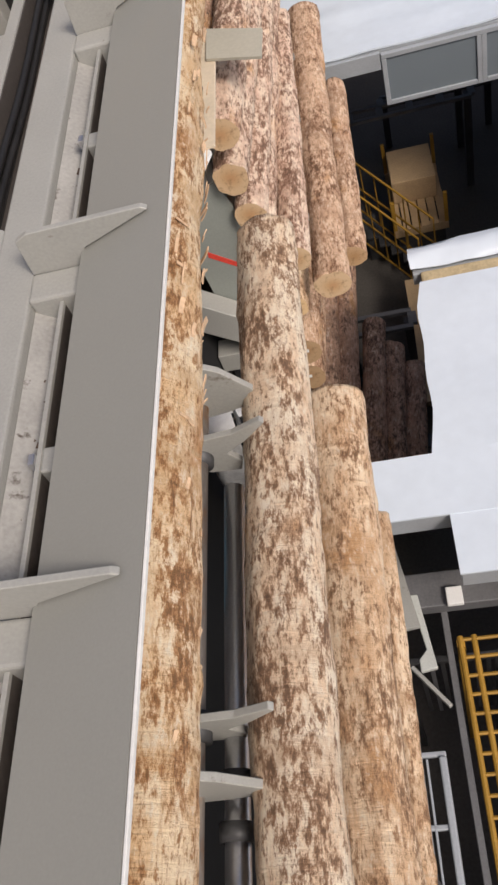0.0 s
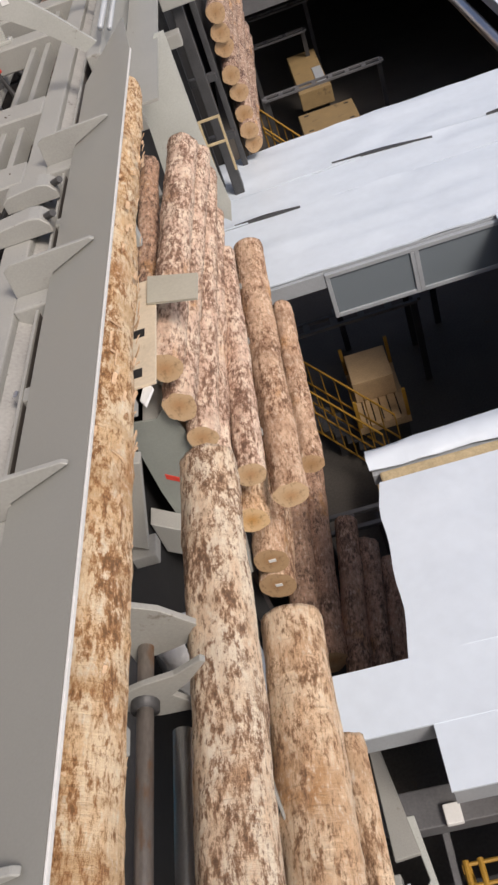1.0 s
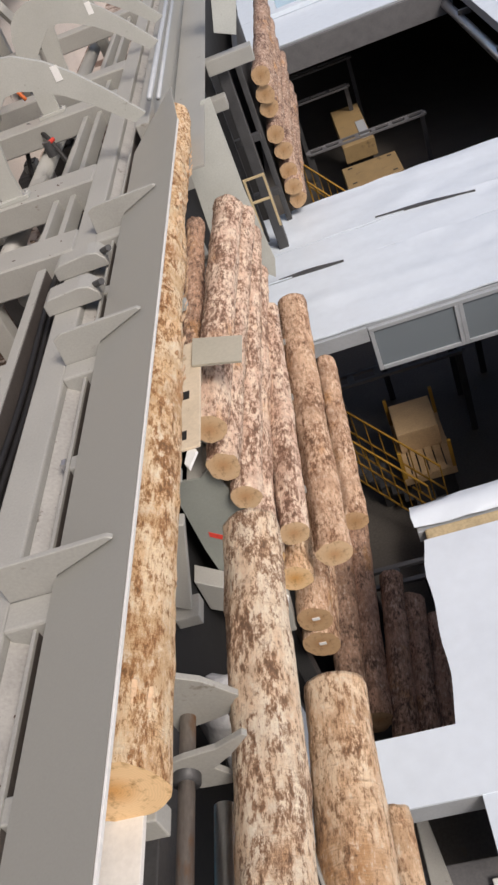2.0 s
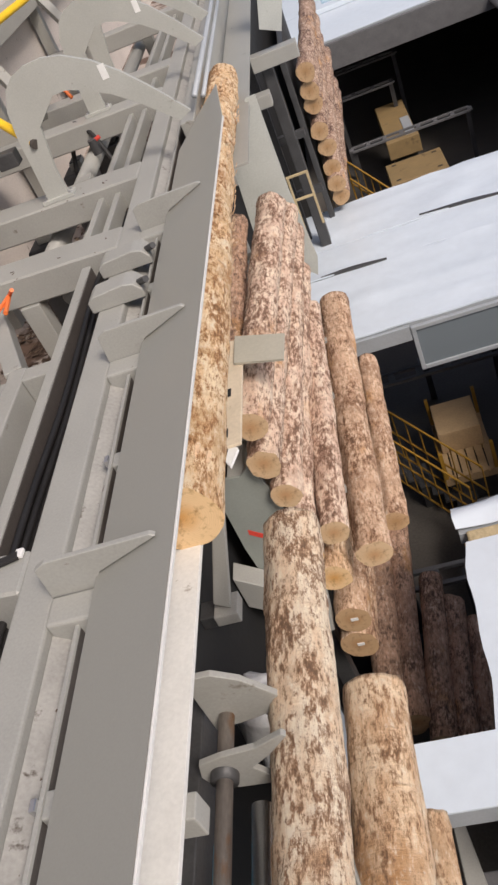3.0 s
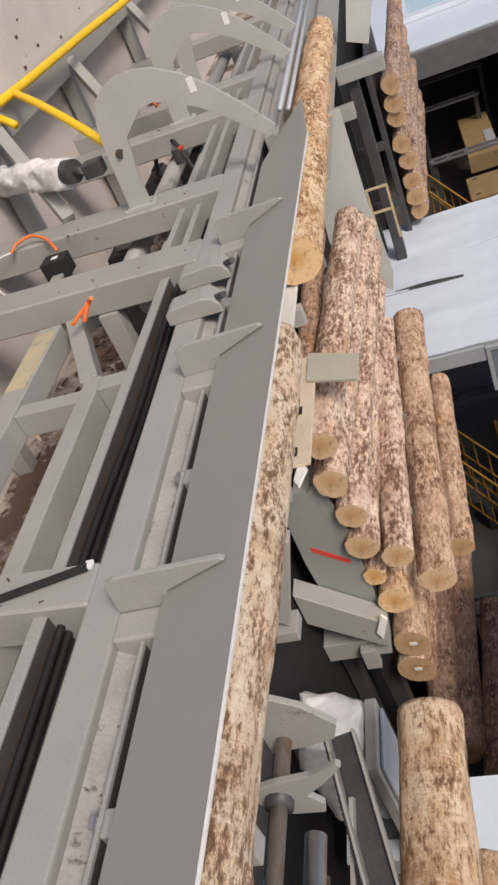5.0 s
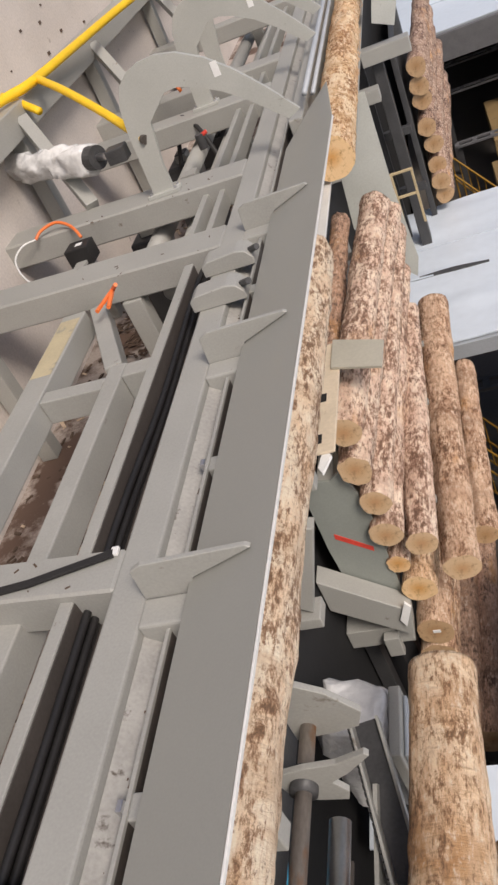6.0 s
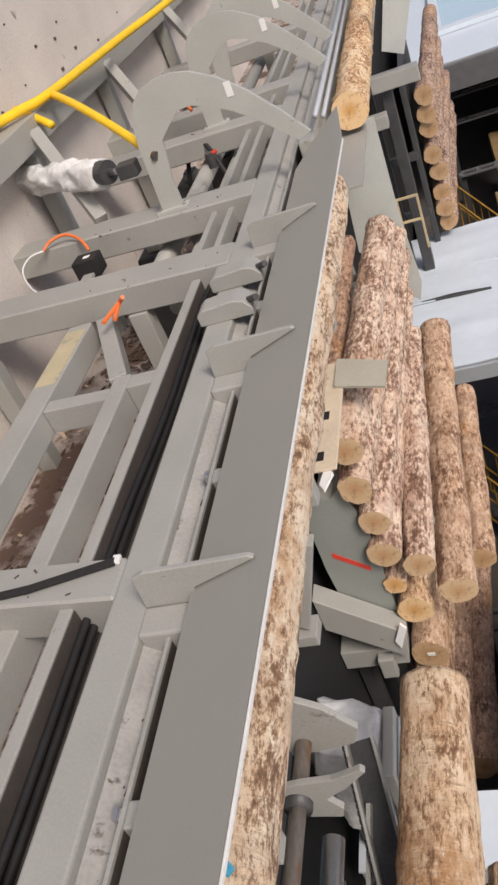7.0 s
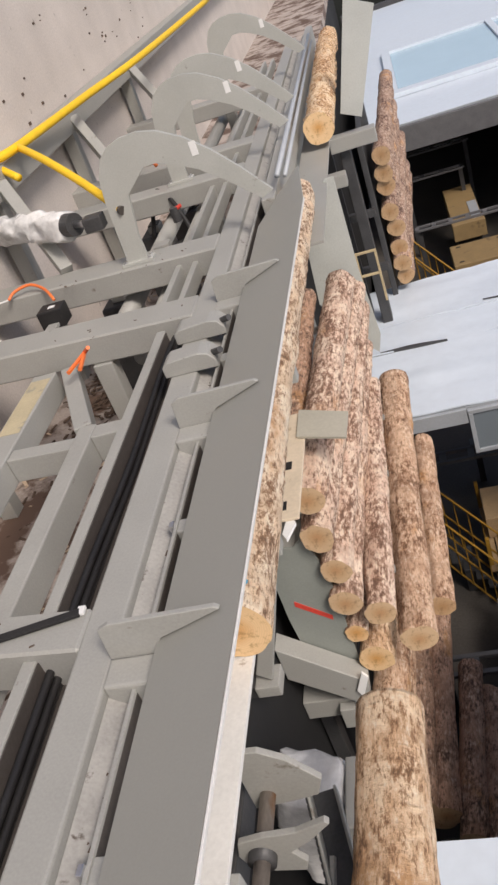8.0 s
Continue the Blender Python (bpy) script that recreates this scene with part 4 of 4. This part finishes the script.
part("beam", boxed(-0.95, -0.36, 10.5, 10.7, 1.30, 1.48, 0.01), PAINT, far)
part("beam", boxed(-1.05, -0.80, 9.9, 10.1, 1.05, 1.2, 0.01), PAINT, far)
part("post", boxed(-0.86, -0.72, 10.6, 10.8, -5.0, 1.3, 0.01), DARK, far)
part("post", boxed(-1.1, -0.98, 10.9, 11.05, -5.0, 1.5, 0.01), DARK, far)
for z in (0.2, -0.6, -1.4):
    part("beam", boxed(-1.1, -0.62, 11.0, 11.1, z, z + 0.1, 0.006), DARK, far)
part("backing", boxed(-0.68, -0.60, 11.4, 15.5, -1.6, 1.1, 0.01), DARK, far)
FE = ((-0.387, 0.872), (-0.411, 0.615), (-0.422, 0.392), (-0.447, 0.071), (-0.41, -0.192), (-0.438, -0.516), (-0.44, -0.736), (-0.435, -0.937))
for i, (x, z) in enumerate(FE):
    log((x, 11.4 + 0.05 * (i % 3), z), (x + 0.26, 15.7, z + 0.08), 0.128, 0.12, 20 + i, LOG_FAR, CUT_OLD, "scraped log on the far elevator", "logs on the far elevator", rings=24, seg=18)
rack = thing("steel_rack", (-0.98, 10.2, -0.18), "small ochre steel rack", "rack")
for b in ((0, 0.03, 0, 0.03, -0.5, 0.25), (0.26, 0.29, 0, 0.03, -0.5, 0.25), (0.03, 0.26, 0, 0.03, 0.22, 0.25), (0.03, 0.26, 0, 0.03, -0.1, -0.07)):
    part("bar", boxed(*b, 0.004), FOAM, rack)

# ---- the hall below ----
for i, (x, y0, y1, z, r) in enumerate(((-1.12, 4.2, 7.2, -2.75, 0.15), (-0.92, 4.2, 7.1, -2.9, 0.14), (-0.72, 4.0, 5.9, -3.0, 0.13), (-0.52, 4.0, 5.6, -3.1, 0.12), (-0.33, 4.0, 5.4, -3.2, 0.11), (-1.0, 4.3, 7.0, -3.15, 0.14), (-0.62, 4.3, 5.8, -3.3, 0.13))):
    log((x, y0, z), (x + 0.18, y1, z), r, r * 0.95, 60 + i, LOG_DARK, CUT_OLD, "dark weathered log stacked in the hall below", "logs in the hall below", rings=24, seg=16)
cradle = thing("log_cradle", (0, 0, -5), "dark steel cradle under stacked logs", "cradle")
for y in (4.5, 5.4):
    part("bolster", boxed(-1.4, -0.1, y, y + 0.15, 1.2, 1.56, 0.01), DARK, cradle)
    part("leg", boxed(-1.3, -1.15, y, y + 0.15, 0, 1.2, 0.01), DARK, cradle)
    part("leg", boxed(-0.4, -0.25, y, y + 0.15, 0, 1.2, 0.01), DARK, cradle)


def channel_beam(x0, x1, y, z):
    b = thing("steel_beam", ((x0 + x1) / 2, y, z), "dark grey slotted steel beam in the hall below", "beam", "slotted beams")
    h = (x1 - x0) / 2
    part("flange", boxed(-h, h, 0.0, 0.06, 0, 0.05, 0.004), BEAM, b)
    part("flange", boxed(-h, h, 0.24, 0.30, 0, 0.05, 0.004), BEAM, b)
    n = max(2, int(h * 2 / 0.4))
    for i in range(n + 1):
        x = -h + 2 * h * i / n
        part("web", boxed(x - 0.05, x + 0.05, 0.061, 0.239, 0, 0.045), BEAM, b)
    part("post", boxed(-h, -h + 0.1, 0.1, 0.2, -5.0 - z, -0.001), DARK, b)
    part("post", boxed(h - 0.1, h, 0.1, 0.2, -5.0 - z, -0.001), DARK, b)


channel_beam(-0.9, -0.1, 6.15, -3.5)
channel_beam(-0.9, 1.2, 9.95, -3.4)
channel_beam(-0.9, 1.2, 10.9, -3.0)
channel_beam(-0.3, 1.2, 21.4, -2.9)
channel_beam(-0.3, 1.5, 22.6, -2.6)
channel_beam(-0.2, 2.6, 19.2, -3.4)
channel_beam(0.2, 1.9, 7.4, -3.9)
channel_beam(0.0, 1.7, 11.3, -4.2)


def pallet(x, y, z, w, d, label):
    p = thing("timber_pallet", (x, y, z), label, "pallet", "pallets in the hall")
    for i in range(3):
        part("bearer", boxed(0, w, i * (d - 0.1) / 2, i * (d - 0.1) / 2 + 0.1, 0, 0.1), PALE, p)
    for i in range(6):
        part("board", boxed(i * w / 6 + 0.01, (i + 1) * w / 6 - 0.01, 0, d, 0.102, 0.13), PALE, p)
    part("load", boxed(0.06, w - 0.08, d * 0.42, d - 0.04, 0.131, 0.5, 0.01), PALE, p, "pale timber load")
    for q in ((0, 0), (w - 0.05, 0), (0, d - 0.05), (w - 0.05, d - 0.05)):
        part("stake", boxed(q[0], q[0] + 0.05, q[1], q[1] + 0.05, 0.131, 0.62), OCHRE, p)
    part("stand", boxed(0.05, w - 0.05, 0.05, d - 0.05, -5.0 - z, -0.001), DARK, p)


pallet(-0.12, 8.62, -4.4, 0.75, 1.3, "yellow framed pallet with a pale timber load")
plat = thing("hall_platform", (0, 0, -3.5), "ochre sheet metal box with slotted corners in the hall", "machine box")
part("body", boxed(0.42, 1.66, 17.0, 18.12, -0.5, 0.0, 0.02), SHEET, plat)
for x, y in ((0.55, 17.15), (0.55, 17.97), (1.45, 17.15), (1.45, 17.97)):
    part("slot", boxed(x, x + 0.10, y - 0.03, y + 0.03, 0.0005, 0.004), BLACK, plat, "dark slot")
part("stand", boxed(0.5, 1.58, 17.1, 18.0, -1.5, -0.501), DARK, plat)
tower = thing("hall_cabinet", (0, 0, -3.5), "dull ochre cabinet with a pale panel in the hall", "cabinet")
part("body", boxed(0.62, 1.34, 19.2, 21.9, -0.4, 0.0, 0.02), SHEET, tower)
part("panel", boxed(1.10, 1.32, 19.3, 20.6, 0.001, 0.02, 0.004), RIM, tower, "pale panel")
part("ledge", boxed(0.60, 1.36, 19.0, 19.198, -0.3, 0.1, 0.01), SHEET, tower)
part("stand", boxed(0.7, 1.26, 19.4, 21.7, -1.5, -0.401), DARK, tower)


def railing(x0, y0, z0, x1, y1, z1, n, label, h=0.9):
    """A stair or platform railing: two sloping rails and thin bars."""
    r = thing("yellow_railing", (0, 0, 0), label, "railing", "yellow railings")
    a, b = Vector((x0, y0, z0)), Vector((x1, y1, z1))
    for dz in (0.0, h * 0.5, h):
        part("rail", rodded(a + Vector((0, 0, dz)), b + Vector((0, 0, dz)), 0.015, 8), OCHRE, r)
    for i in range(n + 1):
        p = a.lerp(b, i / n)
        part("bar", rodded(p, p + Vector((0, 0, h)), 0.010, 6), OCHRE, r)
    return r


railing(-0.95, 9.9, -4.3, 0.38, 8.1, -4.6, 8, "yellow railing of a stair in the hall below")
railing(-0.95, 9.3, -4.4, 0.15, 7.9, -4.7, 8, "yellow railing of a stair in the hall below")
railing(-0.3, 14.6, -2.6, 0.5, 13.6, -3.2, 7, "yellow railing of a far stair in the hall below")
railing(-0.3, 14.0, -2.7, 0.5, 13.0, -3.3, 7, "yellow railing of a far stair in the hall below")
stair = thing("hall_stair", (0, 0, 0), "dark steel stair between yellow railings", "stair")
for i in range(9):
    t = i / 8
    part("tread", boxed(-0.95 + 1.2 * t, -0.80 + 1.2 * t, 8.05 + 1.3 * (1 - t), 8.55 + 1.3 * (1 - t), -4.45 - 0.28 * t, -4.42 - 0.28 * t), DARK, stair)
part("stand", boxed(-0.5, -0.3, 8.9, 9.1, -5.0, -4.6), DARK, stair)
part("landing", boxed(-0.1, 0.35, 5.6, 7.6, -4.3, -4.2), PALE, stair, "pale timber landing")
part("landing_post", boxed(0.1, 0.2, 6.5, 6.6, -5.0, -4.3), DARK, stair)

guard = thing("yellow_guard", (-0.19, 0.12, -2.5), "yellow steel guard railing with many rungs", "guard")
for x in (0.0, 0.10):
    part("upright", rodded((x, -1.5, 0.3), (x, 1.9, 0.3), 0.022, 8), OCHRE, guard)
part("upright", rodded((0.75, -1.5, 0.3), (0.75, 1.9, 0.3), 0.022, 8), OCHRE, guard)
for i in range(26):
    part("rung", rodded((0.0, -1.5 + i * 0.135, 0.3), (0.75, -1.5 + i * 0.135, 0.3), 0.014, 6), OCHRE, guard)
for q in ((0, -1.4), (0, 1.85), (0.75, -1.4), (0.75, 1.85)):
    part("post", boxed(q[0] - 0.03, q[0] + 0.03, q[1] - 0.03, q[1] + 0.03, -2.5, 0.3), OCHRE, guard)
side = thing("grey_machine_frame", (0, 0, -5), "grey steel machine frame with open guards", "machine frame")
part("panel", prism([(-0.672, 2.93), (-0.60, 2.92), (-0.456, 2.06), (-0.64, 2.04)], "z", 2.95, 3.0, 0.006), PAINT, side)
part("hook_panel", prism([(-0.55, 2.33), (-0.45, 2.33), (-0.378, 1.76), (-0.50, 1.74), (-0.50, 1.83), (-0.44, 1.90), (-0.49, 2.22), (-0.55, 2.22)], "z", 2.90, 2.95, 0.006), SCUFF, side, "pale notched panel")
part("beam", boxed(-0.71, -0.62, -2, 1.96, 2.88, 3.0, 0.01), PAINT, side)
part("pipe", rodded((-0.585, -2, 2.95), (-0.585, 1.9, 2.95), 0.013, 8), RIM, side)
part("beam", boxed(-0.46, -0.41, -2, 1.15, 2.92, 3.0, 0.012), RIM, side)
part("rail", boxed(-0.55, -0.535, -2, 1.14, 2.94, 2.98, 0.004), RIM, side)
for y in (1.151, 0.70, 0.2):
    part("cross_bar", boxed(-0.619, -0.41, y, y + 0.035, 2.93, 2.98, 0.008), RIM, side)
m = Matrix.Translation((-0.56, 1.78, 2.92)) @ pose(0, 0, 0, 0, 0, -52)
part("strut", boxed(0, 0.38, -0.015, 0.015, 0, 0.05, 0.006, turn=m), PAINT, side)
for x, y in ((-0.70, 2.0), (-0.70, -0.5), (-0.46, 0.3)):
    part("post", boxed(x, x + 0.05, y - 0.1, y - 0.04, 0, 2.87), DARK, side)
part("wall_rail", boxed(-0.30, -0.25, -2, 2.5, 2.66, 2.76, 0.006), BEAM, side)
part("wall_post", boxed(-0.30, -0.25, 0.4, 0.5, 0, 2.659), DARK, side)
part("header", boxed(-0.75, 1.1, 2.22, 2.50, 2.80, 2.94, 0.01), BEAM, side, "dark steel header under the roof")
part("header_post", boxed(0.9, 1.0, 2.3, 2.4, 0, 2.799), DARK, side)
part("junction_box", boxed(-0.24, -0.12, 2.20, 2.34, 2.95, 3.0, 0.008), LABEL, side, "white junction box")
for i in range(7):
    part("curtain_bar", boxed(-0.55 + i * 0.09, -0.515 + i * 0.09, 2.0, 2.03, 0.9, 2.3, 0.003), BEAM if i % 2 else DARK, side)
part("curtain_rail", boxed(-0.6, 0.1, 1.99, 2.04, 2.301, 2.36, 0.004), DARK, side)
part("curtain_post", boxed(0.06, 0.1, 2.0, 2.03, 0, 2.30), DARK, side)

# ---- bark chips and dust ----
def chips(name, spots, size, label, material):
    bm = bmesh.new()
    rnd = random.Random(name)
    for x, y, z in spots:
        s = rnd.uniform(0.4, 1.0) * size
        a = rnd.uniform(0, 6.28)
        m = Matrix.Translation((x, y, z)) @ pose(0, 0, 0, rnd.uniform(-15, 15), rnd.uniform(-15, 15), math.degrees(a))
        box(bm, -s, s, -s * 0.35, s * 0.35, 0, s * 0.22, 0, m)
    ob = part(name, bm, material)
    return tagged(ob, label, "bark chips", "", "stuff")


CHIP = mat("bark chip", (0.10, 0.065, 0.045), 0.9, 0, 0.4, 30, 0.2, 80)
PALECHIP = mat("pale bark chip", (0.52, 0.40, 0.29), 0.9, 0, 0.3, 30, 0.2, 80)
rnd = random.Random(7)
chips("bark_chips", [(rnd.uniform(-1.48, -1.40), rnd.uniform(-0.5, 6.5), 1.915) for _ in range(110)], 0.016, "dark bark chips lying in the trough", CHIP)
chips("bark_litter", [(rnd.uniform(-3.95, -1.75), rnd.uniform(1.0, 12), 0.602) for _ in range(500)], 0.04, "dark bark litter on the concrete deck", CHIP)
chips("pale_litter", [(rnd.uniform(-3.95, -1.75), rnd.uniform(1.0, 12), 0.602) for _ in range(260)], 0.045, "pale bark litter on the concrete deck", PALECHIP)
chips("bark_heap", [(rnd.gauss(-3.0, 0.35), rnd.gauss(6.9, 0.6), 0.602 + rnd.uniform(0, 0.05)) for _ in range(700)], 0.05, "heap of dark bark on the concrete deck", CHIP)
chips("beam_chips", [(rnd.uniform(-3.2, -1.72), rnd.choice((2.25, 5.18, 6.4)) + rnd.uniform(-0.1, 0.1), 2.0) for _ in range(40)], 0.015, "bark chips lying on the cross beams", CHIP)
pock = []
for _ in range(45):
    pock.append((rnd.uniform(7.0, 16.0), rnd.uniform(2.9, 4.2)))
bm = bmesh.new()
for y, z in pock:
    s = rnd.uniform(0.012, 0.035)
    box(bm, -3.999, -3.99, y - s, y + s, z - s * 0.5, z + s * 0.5)
tagged(part("wall_splinters", bm, CHIP), "dark bark splinters stuck to the concrete wall", "splinters", "", "stuff")


# ---- what moves ----
def motions():
    def at(x, y, z, roll=0):
        return pose(x, y, z, 0, roll, 0)
    walk(L1, [(t, at(x, y, z)) for t, x, y, z in ((0, -1.055, -0.65, 1.915), (1.0, -1.055, 0.28, 1.915), (1.5, -1.055, 0.77, 1.915), (2.0, -1.055, 1.26, 1.915), (2.2, -1.055, 1.46, 1.915), (3.3, -1.04, 2.74, 1.915), (3.5, -1.035, 2.98, 1.915), (4.0, -1.02, 3.56, 1.92), (4.5, -1.0, 4.16, 1.925), (6.0, -0.955, 6.13, 1.94), (6.5, -0.95, 6.98, 1.945), (7.0, -0.945, 7.82, 1.95), (7.5, -0.925, 8.53, 1.955), (8.0, -0.905, 9.25, 1.96))])
    walk(L2, [(0, at(-0.82, -2.20, 1.10)), (3.95, at(-0.82, -2.20, 1.10)), (4.1, at(-0.82, -2.20, 1.24, -10)), (4.2, at(-0.82, -2.20, 1.66, -35)), (4.3, at(-0.84, -2.15, 2.0, -60)), (4.4, at(-1.0, -1.95, 1.93, -80)), (4.5, at(-1.065, -1.75, 1.90, -80)), (5.0, at(-1.065, -1.32, 1.90, -80)), (6.0, at(-1.065, -0.44, 1.90, -80)), (6.5, at(-1.065, 0.20, 1.90, -80)), (7.0, at(-1.065, 0.92, 1.90, -80)), (7.5, at(-1.065, 1.62, 1.90, -80)), (8.0, at(-1.065, 2.18, 1.90, -80))])
    for k in KICKERS:
        y = k.location.y
        walk(k, [(t, pose(KX, y, KZ, 0, -a, 0)) for t, a in ((0, 0), (3.9, 0), (4.0, 12), (4.1, 24), (4.3, 34), (4.5, 34), (4.6, 24), (4.7, 14), (5.4, 0), (8.0, 0))])
    rise = ((0, -0.645, 0.0, 0.38), (4.7, -0.645, 0.0, 0.38), (5.7, -0.645, 0.03, 0.70), (6.5, -0.645, 0.03, 0.70), (7.0, -0.66, 0.04, 0.72), (8.0, -0.655, 0.07, 0.88))
    walk(lifter, [(t, pose(x, y, z)) for t, x, y, z in rise])
    walk(L3, [(t, at(x, y - 2.36, z)) for t, x, y, z in rise])


motions()
